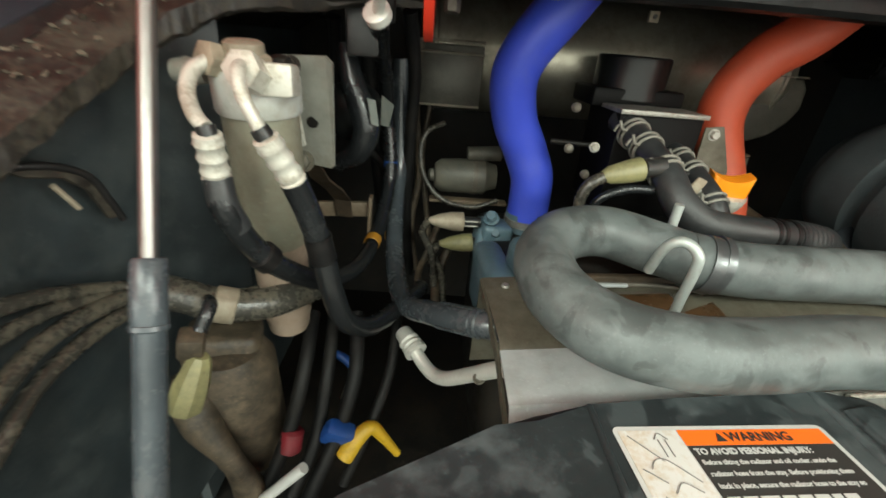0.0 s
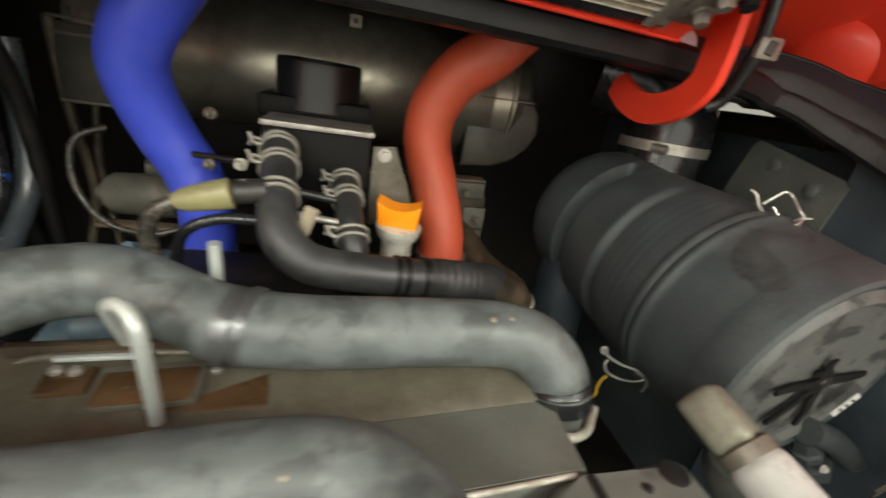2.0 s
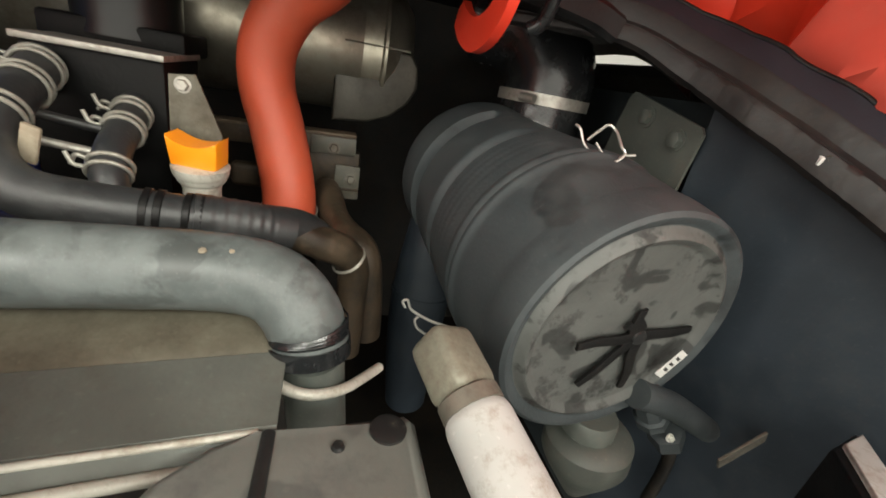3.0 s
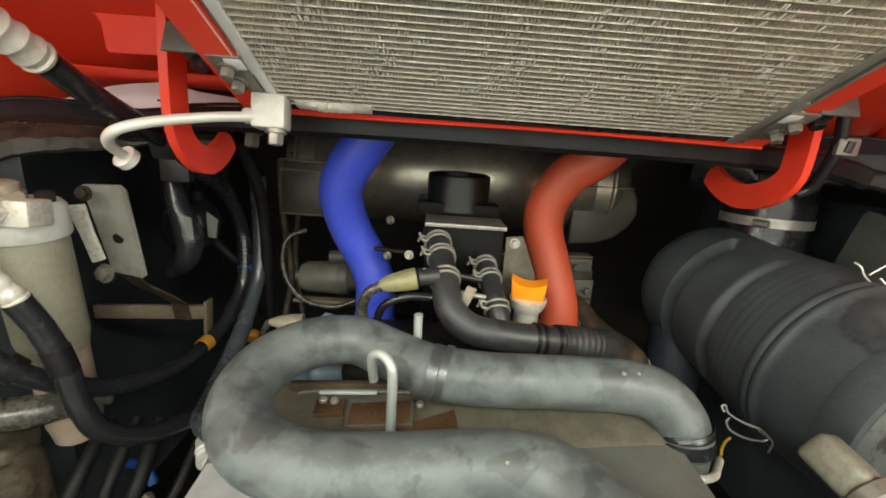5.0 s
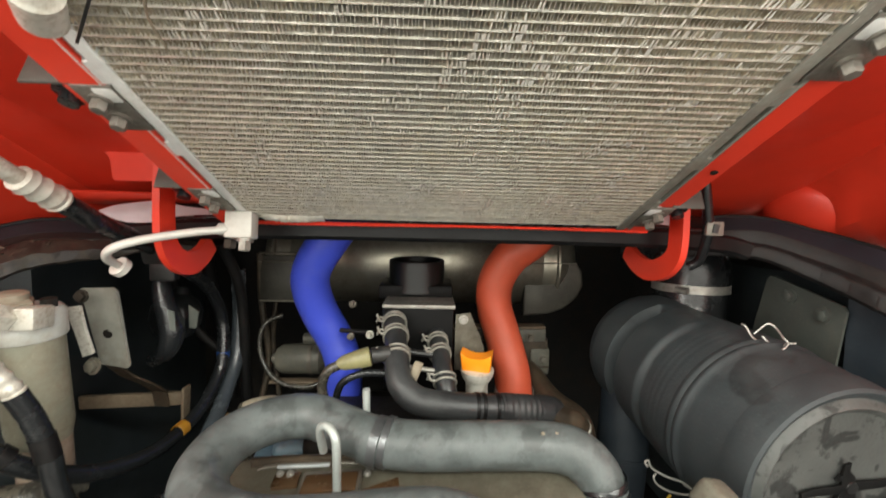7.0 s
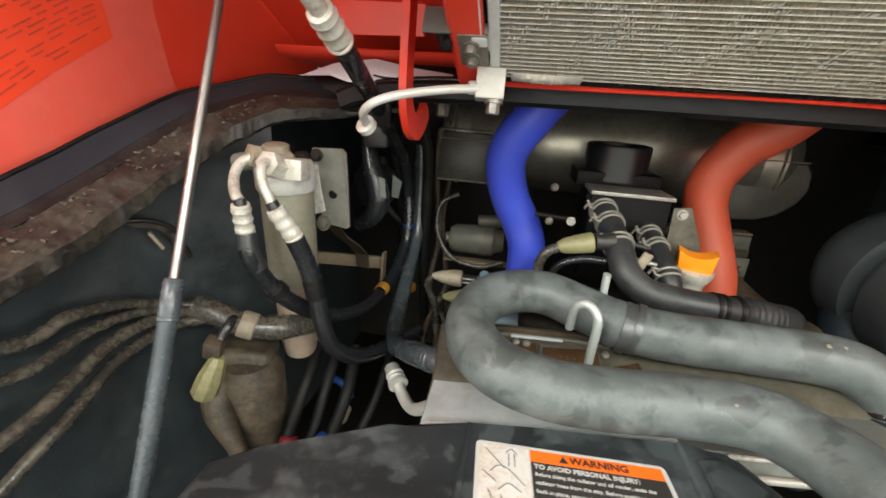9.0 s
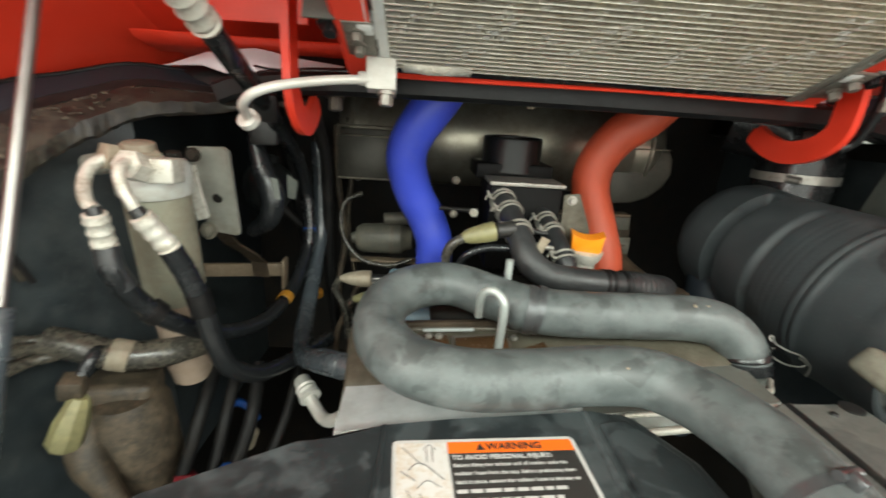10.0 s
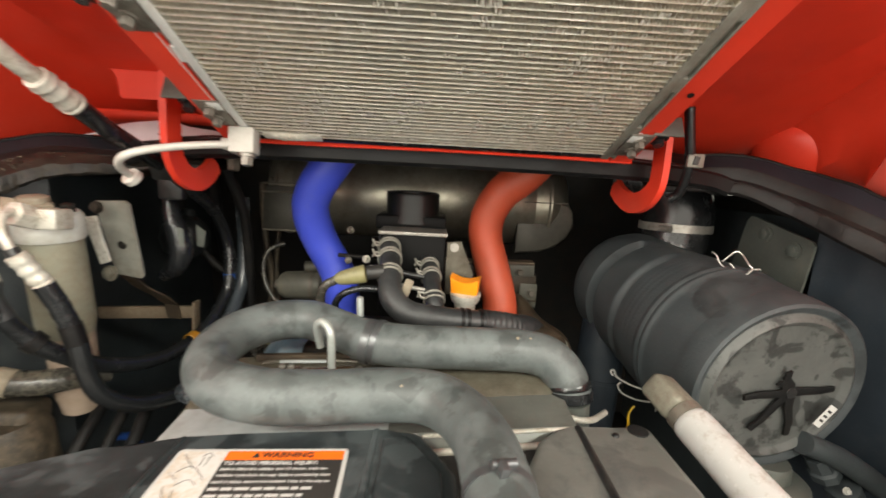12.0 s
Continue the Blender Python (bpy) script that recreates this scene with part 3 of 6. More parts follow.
hood = thing("hood", hood_at(MID, -0.1, 0.1), "red painted engine hood, raised open on its hinges", "hood")
TOP = [(0.790, 0.012), (0.792, 0.120), (0.800, 0.135), (0.95, 0.140), (1.075, 0.140), (1.095, 0.132), (1.17, 0.128), (1.205, 0.132)]
FLANK = {1: [(1.205, 0.132), (1.235, 0.085), (1.255, 0.03), (1.270, -0.03)] + [(1.270 + 0.04 * k / 28, -0.03 - 0.015 * k) for k in range(1, 29)],
         -1: [(1.205, 0.132), (1.26, 0.085), (1.31, 0.03), (1.345, -0.03), (1.372, -0.12), (1.40, -0.45)]}


def flank_fold(w):
    """How far up the slope the hood's rounded front corner folds into its flat flank."""
    return min(0.40, (w + 0.015) / 0.68)


def outside_rail(p, side):
    """Flares the hood's flank outwards below the body rail, so that it stays outside the engine bay."""
    if side < 0:
        return p
    path = RAIL_EAST
    z = next((q[2] + (q[1] - p.y) / (q[1] - r[1]) * (r[2] - q[2]) for q, r in zip(path[2:], path[3:]) if r[1] <= p.y <= q[1]), path[2][2] if p.y > 0.3 else path[-1][2]) + BAND[side][-1][1]
    return p + Vector((min(0.16, 1.6 * max(0.0, z - 0.016 - p.z)), 0, 0))


for side in (1, -1):
    rows, corner, flank = [], [], []
    for k in range(19):
        f = k / 18
        v = -0.30 + 1.02 * f
        rows.append([hood_at(u if side > 0 else 2 * MID - u, v, max(w, (0.012 - 0.415 * v) / 0.91) if v < 0 else w - 0.20 * max(v, 0) * (0.79 < u < 1.09)) for u, w in TOP])
        corner.append([outside_rail(hood_at(u if side > 0 else 2 * MID - u, -0.30 + (flank_fold(w) + 0.30) * f, w + 0.010 * math.sin(math.pi * f)), side) for u, w in FLANK[side]])
        flank.append([outside_rail(hood_at(u if side > 0 else 2 * MID - u, flank_fold(w) + (0.72 - flank_fold(w)) * f, w), side) for u, w in FLANK[side]])
    part("side_panel", strip(rows, 0.003), "red", hood)
    part("front_corner", strip(corner, 0.003), "red", hood)
    # coral tone stands in for the brighter, hazy light on the flank
    part("flank", strip(flank, 0.003), "red_glare", hood, "coral-red flank with glare painted into its colour")
    rows = [[hood_at(u if side > 0 else 2 * MID - u, v, w) for u, w in ((0.776, -0.006), (0.816, -0.006), (0.820, -0.002), (0.820, 0.02))] for v in (-0.03, 0.1, 0.3, 0.5, 0.70)]
    part("side_flange", strip(rows, 0.004), "red", hood)
part("centre_panel", strip([[hood_at(u, v, 0.139) for u in (0.085, 0.30, MID, 0.6, 0.795)] for v in (-0.30, 0, 0.3, 0.72)], 0.003), "red", hood)
part("front_lip", strip([[hood_at(u, -0.022 - 0.003 * math.sin(u * 9), w) for u in [0.06 + 0.076 * k for k in range(11)]] for w in (-0.008, 0.004, 0.13)], 0.003), "red", hood)


def hinge_arm(x, k, reach):
    """A gooseneck cut from plate: down from the hood, round the bar and up to a pointed tip."""
    pts = [(0.030, 1.575), (0.024, 1.50), (0.022, 1.44), (0.030, 1.408), (0.054, 1.383), (0.090, 1.374), (0.124, 1.385), (0.146, 1.402), (0.153, 1.410)]
    pts = [(x, k + (0.03 + (a - 0.03) * reach if a > 0.03 else a), z) for a, z in pts]
    return sweep(spline(pts, 8), lambda s: [(i * 0.006, j * 0.021 * min(1.0, max(0.40, (1 - s) * 14))) for i, j in ((-1, -1), (1, -1), (1, 1), (-1, 1))])


part("hinge_arm", hinge_arm(0.872, 0.540, 1.45), "red", hood, "red curved gooseneck hinge arm")
part("hinge_arm", hinge_arm(-0.022, 0.518, 1.08), "red", hood, "red curved gooseneck hinge arm")
HM = Matrix.Translation((0, 0.64, 0)) @ Matrix(((1, 0, 0, 0), (0, 0, -1, 0), (0, 1, 0, 0), (0, 0, 0, 1)))
part("stepped_plate", slab([(-0.262, 1.604), (-0.261, 1.590), (-0.252, 1.582), (-0.203, 1.582), (-0.189, 1.578), (-0.181, 1.566), (-0.181, 1.530), (-0.176, 1.524), (-0.020, 1.526), (-0.020, 1.64), (-0.168, 1.64), (-0.172, 1.606)], 0.004, HM, 0.002), "red", hood, smooth=False)
part("lower_flange", strip([[(x, 0.74, 1.484), (x, 0.70, 1.490), (x, 0.672, 1.497), (x, 0.664, 1.506)] for x in (-0.32, -0.24, -0.15, -0.05, 0.03)], 0.003), "red", hood, "red turned-up lower flange")
part("corner_bulge", lathe([(0.0, 0.075), (0.008, 0.070), (0.017, 0.056), (0.022, 0.036), (0.025, 0.016), (0.0255, 0.0)], hood_at(1.236, -0.135, 0.088), hood_at(-0.8, 0.15, -0.6) - hood_at(0, 0, 0), 40), "red", hood, "pressed round bulge")

# dark disc on the flange stands in for the shade in a hole
part("flange_hole", lathe([(0, 0.0045), (0.002, 0.0045), (0.002, 0)], hood_at(0.800, 0.185, -0.0075), hood_at(0, 0, -1) - hood_at(0, 0, 0), 12), "dark", hood, "small dark disc for the shade of a hole")

# ---- red instruction sticker on the hood's west flank ----
def flank_at(a, b, lift):
    """A point of the sticker: a along its lower edge, b across it, lift off the paint."""
    v, w = 0.091 + 0.49 * a + 0.70 * b, -0.032 - 0.87 * a + 0.55 * b
    (u0, w0), (u1, w1) = next(((p, q) for p, q in zip(FLANK[-1], FLANK[-1][1:]) if q[1] <= w <= p[1]), FLANK[-1][:2])
    return hood_at(2 * MID - (u0 + (u1 - u0) * (w - w0) / (w1 - w0)) + lift, v, w)


hl = thing("instruction_sticker", flank_at(0.12, 0.03, 0.004), "orange-red instruction sticker with small dark print", "sticker")
part("sheet", strip([[flank_at(0.01 * i, 0.0095 * j, 0.0035) for j in range(12)] for i in range(25)], 0.0006), "sticker_red", hl)
rng = random.Random(17)
for j in range(11):
    a = 0.012
    while a < 0.20:
        n = rng.uniform(0.010, 0.030)
        if rng.random() < 0.72:
            part("print_bar", strip([[flank_at(a + n * k / 2, 0.014 + 0.0085 * j, 0.0048), flank_at(a + n * k / 2, 0.0165 + 0.0085 * j, 0.0048)] for k in range(3)], 0.0004), "print_brown", hl)
        a += n + rng.uniform(0.004, 0.010)

# ---- condenser under the hood ----
cond = thing("condenser", hood_at(MID, 0.2, 0.0), "aluminium finned condenser with dented fins, hung under the hood", "condenser")
PITCH, N_TUBES = 0.0102, 45
tube_bm = box(0.640, 0.0017, 0.018, Matrix.Identity(4), 0.0008, 1, None)
tube_me = finish(tube_bm, "tube", "tube")
cond_m = Matrix.Translation(hood_at(0.4385, 0, 0)) @ Matrix(((1, 0, 0, 0), (0, -math.cos(SLOPE), math.sin(SLOPE), 0), (0, math.sin(SLOPE), math.cos(SLOPE), 0), (0, 0, 0, 1)))
rng = random.Random(5)


DENTS = [(rng.uniform(-0.3, 0.3), rng.uniform(0.02, 0.46), rng.uniform(0.008, 0.03), rng.uniform(0.01, 0.05)) for _ in range(34)] + [(-0.055, 0.305, 0.018, 0.013), (0.12, 0.36, 0.015, 0.012), (-0.22, 0.24, 0.010, 0.010), (0.03, 0.21, 0.012, 0.008), (0.2, 0.13, 0.010, 0.010)]


def fin_mesh(i):
    """A corrugated fin strip between two tubes with thin front edges; dented folds lie over and show their flank."""
    bm = bmesh.new()
    x, run, bright = -0.317, 0, []
    y0 = (i + 1) * PITCH

    def face(pts):
        return bm.faces.new([bm.verts.new(q) for q in pts])

    while x < 0.317:
        near = max(math.exp(-((x - a - 0.35 * (y0 - b)) / sa) ** 2 - ((y0 - b) / sb) ** 2) for a, b, sa, sb in DENTS)
        if run == 0 and rng.random() < 0.022 + 0.26 * near:
            run = rng.randint(2, 6)
        run = max(0, run - 1)
        low = -0.0086 + rng.uniform(-0.0006, 0.0006)
        tip = rng.uniform(-0.0006, 0.0012)
        lean = rng.uniform(0.0008, 0.0022) if run else rng.uniform(-0.0002, 0.0002)
        a, b = Vector((x - tip / 2, -0.0039, low)), Vector((x + tip / 2, 0.0039, low))
        a.x, b.x = a.x + lean, b.x + lean
        face((a, b, Vector((x + 0.0003, 0.0039, 0.0075)), Vector((x - 0.0003, -0.0039, 0.0075))))
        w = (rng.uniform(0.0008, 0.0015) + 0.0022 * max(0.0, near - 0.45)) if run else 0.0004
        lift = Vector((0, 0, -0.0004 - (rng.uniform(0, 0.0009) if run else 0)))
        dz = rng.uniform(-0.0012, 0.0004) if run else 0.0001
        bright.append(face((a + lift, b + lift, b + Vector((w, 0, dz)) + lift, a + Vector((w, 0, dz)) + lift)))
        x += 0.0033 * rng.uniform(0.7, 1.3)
    # edge and dent faces get a whiter colour that paints in their glints
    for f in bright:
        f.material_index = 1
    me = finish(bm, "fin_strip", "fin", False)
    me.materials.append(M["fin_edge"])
    return me


for i in range(N_TUBES):
    for me, nm, y in ((tube_me, "tube", (i + 0.5) * PITCH), (fin_mesh(i), "fin_strip", (i + 1) * PITCH)):
        if nm == "fin_strip" and i == N_TUBES - 1:
            continue
        ob = new(nm, me)
        ob.parent = cond
        at = cond_m @ Matrix.Translation((0, y, 0))
        at.translation *= SIZE
        ob.matrix_local = Matrix.Translation(-ORIGIN[cond.name]) @ at
# near-black sheet painted in for the shade deep between the fins
part("backing", box(0.638, 0.464, 0.004, cond_m @ pose(0, 0.232, 0.013)), "fin_gap_shade", cond, "near-black sheet for the shade between the fins", False)
for sgn in (1, -1):
    side_bm = box(0.014, 0.49, 0.020, cond_m @ pose(0.3215 * sgn, 0.235, -0.001), 0.002)
    box(0.004, 0.49, 0.020, cond_m @ pose(0.3385 * sgn, 0.235, 0.000), 0.001, 1, side_bm)
    for v in (0.012, 0.085, 0.205, 0.33, 0.462):
        box(0.012, 0.030, 0.012, cond_m @ pose(0.3310 * sgn, v, -0.004), 0.001, 1, side_bm)
    # west frame is painted paler to offset its shade; east kept greyer
    frame_part = part("side_frame", side_bm, "frame_pale" if sgn < 0 else "plate", cond, "pale aluminium side frame with slots")
    # near-black strip behind the west slots stands in for their shade
    part("slot_back", box(0.020, 0.49, 0.003, cond_m @ pose(0.3335 * sgn, 0.235, 0.0125 if sgn < 0 else -0.003)), "dark" if sgn < 0 else "plate", frame_part)
    for v in ((0.045, 0.390) if sgn > 0 else (0.070, 0.280)):
        br = part("mount_bracket", box(0.040, 0.070, 0.004, cond_m @ pose(0.350 * sgn, v, -0.010), 0.001), "bracket_dull", cond, "zinc-plated mounting bracket")
        bolts = bmesh.new()
        for q in (-0.013, 0.015):
            hexbolt(hood_at(0.4385 + 0.352 * sgn, v + q, -0.012), hood_at(0, 0, -1) - hood_at(0, 0, 0), 0.008, 0.014, bolts)
        part("bolts", bolts, "bracket_dull", br)
        part("spacer", box(0.022, 0.022, 0.022, cond_m @ pose(0.341 * sgn, v + 0.022, -0.002), 0.003), "frame_pale", br)
        ang = part("angle_bracket", box(0.050, 0.004, 0.036, cond_m @ pose(0.392 * sgn, v + 0.035, 0.008), 0.001), "dull_grey", cond, "dull steel angle bracket")
        box_bm = box(0.050, 0.042, 0.004, cond_m @ pose(0.392 * sgn, v + 0.014, 0.024), 0.001)
        part("angle_flange", box_bm, "dull_grey", ang)
        part("rubber_mount", lathe([(0, 0.017), (0.022, 0.017), (0.024, 0.010), (0.034, 0.009)], hood_at(0.4385 + 0.388 * sgn, v + 0.01, 0.020), hood_at(0, 0, -1) - hood_at(0, 0, 0), 20), "black_rubber", ang, "black rubber mount")
part("header", rod(hood_at(0.11, 0.474, 0.000), hood_at(0.77, 0.474, 0.000), 0.0065), "steel", cond, "round aluminium header pipe")
part("header_clip", box(0.010, 0.018, 0.018, cond_m @ pose(0.292, 0.474, 0.0), 0.002), "black_satin", cond, "black header clip")
part("inlet_fitting", lathe([(0, 0.010), (0.004, 0.016), (0.036, 0.017), (0.040, 0.013), (0.055, 0.010)], hood_at(0.118, 0.395, -0.020), hood_at(0.5, 0.75, -0.1) - hood_at(0, 0, 0), 24), "alu_white", cond, "white inlet fitting")
part("foam_strip", box(0.66, 0.016, 0.020, cond_m @ pose(0.0, -0.0085, 0.003), 0.004), "black_rubber", cond, "black foam strip")
foam_rows = []
for k in range(40):
    u = 0.142 + 0.0026 * k
    high = 0.008 * math.sin(math.pi * k / 39) ** 0.7
    foam_rows.append([hood_at(u + 0.003 * noise.noise((k * 0.9, j * 1.7, 3)), -0.004 + 0.004 * j + 0.2 * high * noise.noise((k * 0.7, j, 9)), -0.0085 - high * math.sin(math.pi * j / 5) * (0.75 + 0.6 * noise.noise((k * 0.8, j * 0.9, 5)))) for j in range(6)])
foam = strip(foam_rows, 0.002)
part("crushed_foam", foam, "tube", cond, "pale crushed foam at the lower edge")
tw = thing("thin_wires", hood_at(0.18, 0.40, -0.02), "two thin wires hanging over the condenser", "wires")
part("tan_wire", tube([hood_at(u, v, -0.014) for u, v in ((0.236, 0.474), (0.226, 0.452), (0.210, 0.423), (0.198, 0.398), (0.194, 0.366))], 0.0011, 8), "tan", tw, "tan wire")
part("black_wire", tube([hood_at(u, v, -0.02) for u, v in ((0.225, 0.472), (0.204, 0.451), (0.174, 0.422), (0.143, 0.391), (0.128, 0.376))], 0.0013, 8), "black_satin", tw, "dark wire")

# ---- fitting and pipe at the condenser's corner ----
fit_pipe = thing("condenser_pipe", (0.10, 0.52, 1.43), "whitish aluminium connector block with a bent pipe", "pipe")
part("connector_block", box(0.043, 0.034, 0.044, pose(0.112, 0.527, 1.449, -8, 0, 4), 0.003), "pipe_white", fit_pipe)
part("joint", lathe([(0, 0.010), (0.012, 0.010), (0.014, 0.008)], (0.094, 0.516, 1.443), (-1, -0.2, -0.05), 20), "pipe_white", fit_pipe)
part("pipe", tube([(0.10, 0.515, 1.442), (0.05, 0.495, 1.437), (-0.01, 0.465, 1.425), (-0.045, 0.455, 1.412), (-0.068, 0.475, 1.396), (-0.078, 0.515, 1.378)], 0.0065, 14), "pipe_white", fit_pipe)
part("collar", lathe([(-0.006, 0.016), (0.004, 0.016), (0.006, 0.013), (0.006, 0.007)], (-0.079, 0.516, 1.377), (-0.2, -0.6, 0.45), 24), "pipe_white", fit_pipe)

# ---- air filter ----
AX = Vector((-0.090, 1.0, 0.102)).normalized()
CAP = Vector((1.024, 0.384, 1.096))
HUB = Vector((1.040, 0.3826, 1.095))
af = thing("air_filter", CAP - Vector((0, 0, 0.165)), "black dusty plastic air filter canister with wire clips", "air filter")
E1 = (Vector((1, 0, 0)) - AX * AX.x).normalized()
E2 = E1.cross(AX).normalized() if E1.cross(AX).z > 0 else AX.cross(E1).normalized()


def smooth_step(x, a, b):
    t = min(1.0, max(0.0, (x - a) / (b - a)))
    return t * t * (3 - 2 * t)


def canister_radius(a, deg):
    """Moulded body, slightly tapered: a double raised ring, faint ribs, and two grooves that run out near the top."""
    r = 0.1560 + 0.0035 * smooth_step(a, 0.05, 0.13) - 0.012 * smooth_step(a, 0.15, 0.40) - 0.010 * smooth_step(a, 0.46, 0.50) - 0.028 * smooth_step(a, 0.49, 0.53)
    r += 0.0040 * (smooth_step(a, 0.128, 0.134) - smooth_step(a, 0.140, 0.145)) + 0.0030 * (smooth_step(a, 0.147, 0.151) - smooth_step(a, 0.155, 0.162))
    r += 0.00022 * math.sin((a - 0.18) * 420) * (0.18 < a < 0.235)
    side = smooth_step(deg, 96, 116) * (1 - smooth_step(deg, 262, 285))
    r -= 0.012 * side * (smooth_step(a, 0.244, 0.250) - smooth_step(a, 0.258, 0.276))
    side = smooth_step(deg, 97, 107) * (1 - smooth_step(deg, 262, 285))
    return r - 0.030 * side * (smooth_step(a, 0.356, 0.362) - smooth_step(a, 0.392, 0.398))


body_bm = bmesh.new()
rings = []
for a in [0.048, 0.052, 0.058, 0.066, 0.09, 0.12, 0.130] + [0.132 + 0.0035 * k for k in range(77)] + [0.41, 0.43, 0.45, 0.46, 0.47, 0.48, 0.49, 0.50, 0.51, 0.52, 0.53]:
    rings.append([body_bm.verts.new(CAP + AX * a + (E1 * math.cos(radians(d)) + E2 * math.sin(radians(d))) * canister_radius(a, d)) for d in range(0, 360, 4)])
for ra, rb in zip(rings, rings[1:]):
    for k in range(90):
        body_bm.faces.new((ra[k], ra[(k + 1) % 90], rb[(k + 1) % 90], rb[k]))
body_bm.faces.new(rings[-1])
bmesh.ops.recalc_face_normals(body_bm, faces=body_bm.faces)
body = part("body", body_bm, "canister", af)
part("end_cap", lathe([(0.006, 0.0), (0.006, 0.112), (0.005, 0.116), (0.000, 0.120), (-0.002, 0.124), (0.000, 0.128), (0.005, 0.131), (0.007, 0.135)], CAP, AX, 72), "canister_cap", af, "dusty dished end cap with dark patches")
part("cap_rim", lathe([(0.007, 0.135), (0.005, 0.139), (0.001, 0.143), (0.000, 0.147), (0.003, 0.152), (0.009, 0.1535), (0.018, 0.1550), (0.030, 0.1560), (0.044, 0.1567), (0.049, 0.1560), (0.051, 0.150)], CAP, AX, 72), "canister", af, "smooth rolled rim")
for ang, reach in ((3, 0.078), (185, 0.080), (-76, 0.084), (-126, 0.088), (112, 0.040), (140, 0.030)):
    d = E1 * math.cos(radians(ang)) + E2 * math.sin(radians(ang))
    n = AX.cross(d)
    pts = [HUB + d * reach * f + n * 0.003 * math.sin(f * 9 + ang) + AX * 0.0065 for f in (0.05, 0.35, 0.7, 1.0)]
    part("spoke", strip([[p - n * (0.0072 - 0.003 * k / 3) - AX * 0.002, p - AX * 0.003, p + n * (0.0072 - 0.003 * k / 3) - AX * 0.002] for k, p in enumerate(pts)], 0.004), "cable_black", af)
part("hub", lathe([(-0.006, 0.0), (-0.006, 0.009), (0.004, 0.012)], HUB + AX * 0.004, AX, 18), "black_satin", af)
TY = (E1 * math.cos(radians(58)) + E2 * math.sin(radians(58))).normalized()
TX = TY.cross(AX).normalized()
TAG = Matrix(((TX.x, TY.x, AX.x, 1.106), (TX.y, TY.y, AX.y, 0.3835), (TX.z, TY.z, AX.z, 1.056), (0, 0, 0, 1)))
stk = part("paper_tag", box(0.016, 0.042, 0.0012, TAG), "sticker_white", af, "small white tag on the end cap")
for q in (-0.009, 0.0, 0.010):
    part("tag_print", box(0.007, 0.004, 0.0012, TAG @ pose(0.001, q, -0.0012)), "sticker_black", stk)


def wire_clip(*wires):
    """A sprung latch of bent wire."""
    bm = bmesh.new()
    for pts in wires:
        tube(pts, 0.0017, 8, 6, bm)
    return bm


part("wire_clip", wire_clip([(0.979, 0.535, 1.295), (0.983, 0.528, 1.291), (0.988, 0.521, 1.277), (1.001, 0.514, 1.265), (1.016, 0.507, 1.259), (1.025, 0.500, 1.261), (1.025, 0.493, 1.272), (1.037, 0.486, 1.276)],
                            [(0.991, 0.520, 1.281), (0.999, 0.515, 1.293), (1.006, 0.510, 1.302), (1.015, 0.505, 1.297), (1.017, 0.490, 1.283), (1.021, 0.485, 1.275), (1.009, 0.485, 1.264), (1.005, 0.500, 1.269), (0.997, 0.510, 1.280)]), "wire", af, "bent steel spring-wire clip")
part("wire_clip", wire_clip([(0.795, 0.48, 1.064), (0.791, 0.482, 1.071), (0.797, 0.482, 1.073), (0.803, 0.48, 1.061), (0.827, 0.476, 1.049), (0.852, 0.474, 1.041), (0.872, 0.476, 1.026), (0.883, 0.478, 1.013), (0.887, 0.484, 0.993)],
                            [(0.817, 0.492, 1.045), (0.812, 0.490, 1.039), (0.820, 0.488, 1.026), (0.845, 0.486, 1.015), (0.873, 0.486, 1.011), (0.879, 0.484, 1.019), (0.858, 0.480, 1.033)]), "wire", af, "bent steel spring-wire clip")
part("clip_seat", box(0.030, 0.075, 0.012, Matrix.Translation((1.018, 0.50, 1.252)) @ pose(0, 0, 0, -8, 0, 8), 0.004), "canister", af)

duct = thing("intake_duct", (1.096, 0.86, 1.2), "black rubber intake duct with a steel band clamp", "duct")
part("elbow", tube([(1.06, 0.80, 1.15), (1.085, 0.85, 1.23), (1.096, 0.862, 1.30), (1.098, 0.865, 1.36), (1.06, 0.90, 1.42), (0.98, 0.96, 1.44)], 0.084, 36), "black_rubber", duct)
band = part("band_clamp", lathe([(0, 0.0868), (0, 0.0885), (0.020, 0.0885), (0.020, 0.0868)], (1.096, 0.862, 1.300), (0.0, 0.02, 1), 44, close=False), "steel", duct, "bright steel band clamp")
part("screw", rod((1.02, 0.80, 1.31), (1.035, 0.775, 1.31), 0.008, 12), "steel", band)

fb = thing("filter_bracket", (1.22, 0.66, 1.2), "grey painted steel bracket plate with two bolts", "bracket")
part("plate", slab([(0.578, 1.310), (0.590, 1.200), (0.80, 1.20), (0.765, 1.345), (0.755, 1.355), (0.742, 1.354), (0.586, 1.319)], 0.006, Matrix.Translation((1.222, 0, 0)) @ Matrix(((0, 0, 1, 0), (1, 0, 0, 0), (0, 1, 0, 0), (0, 0, 0, 1))), 0.0015), "dull_grey", fb, smooth=False)
for y, z in ((0.700, 1.318), (0.620, 1.294)):
    part("bolt", hexbolt((1.215, y, z), (-1, 0, 0), 0.013, 0.012), "dull_grey", fb)

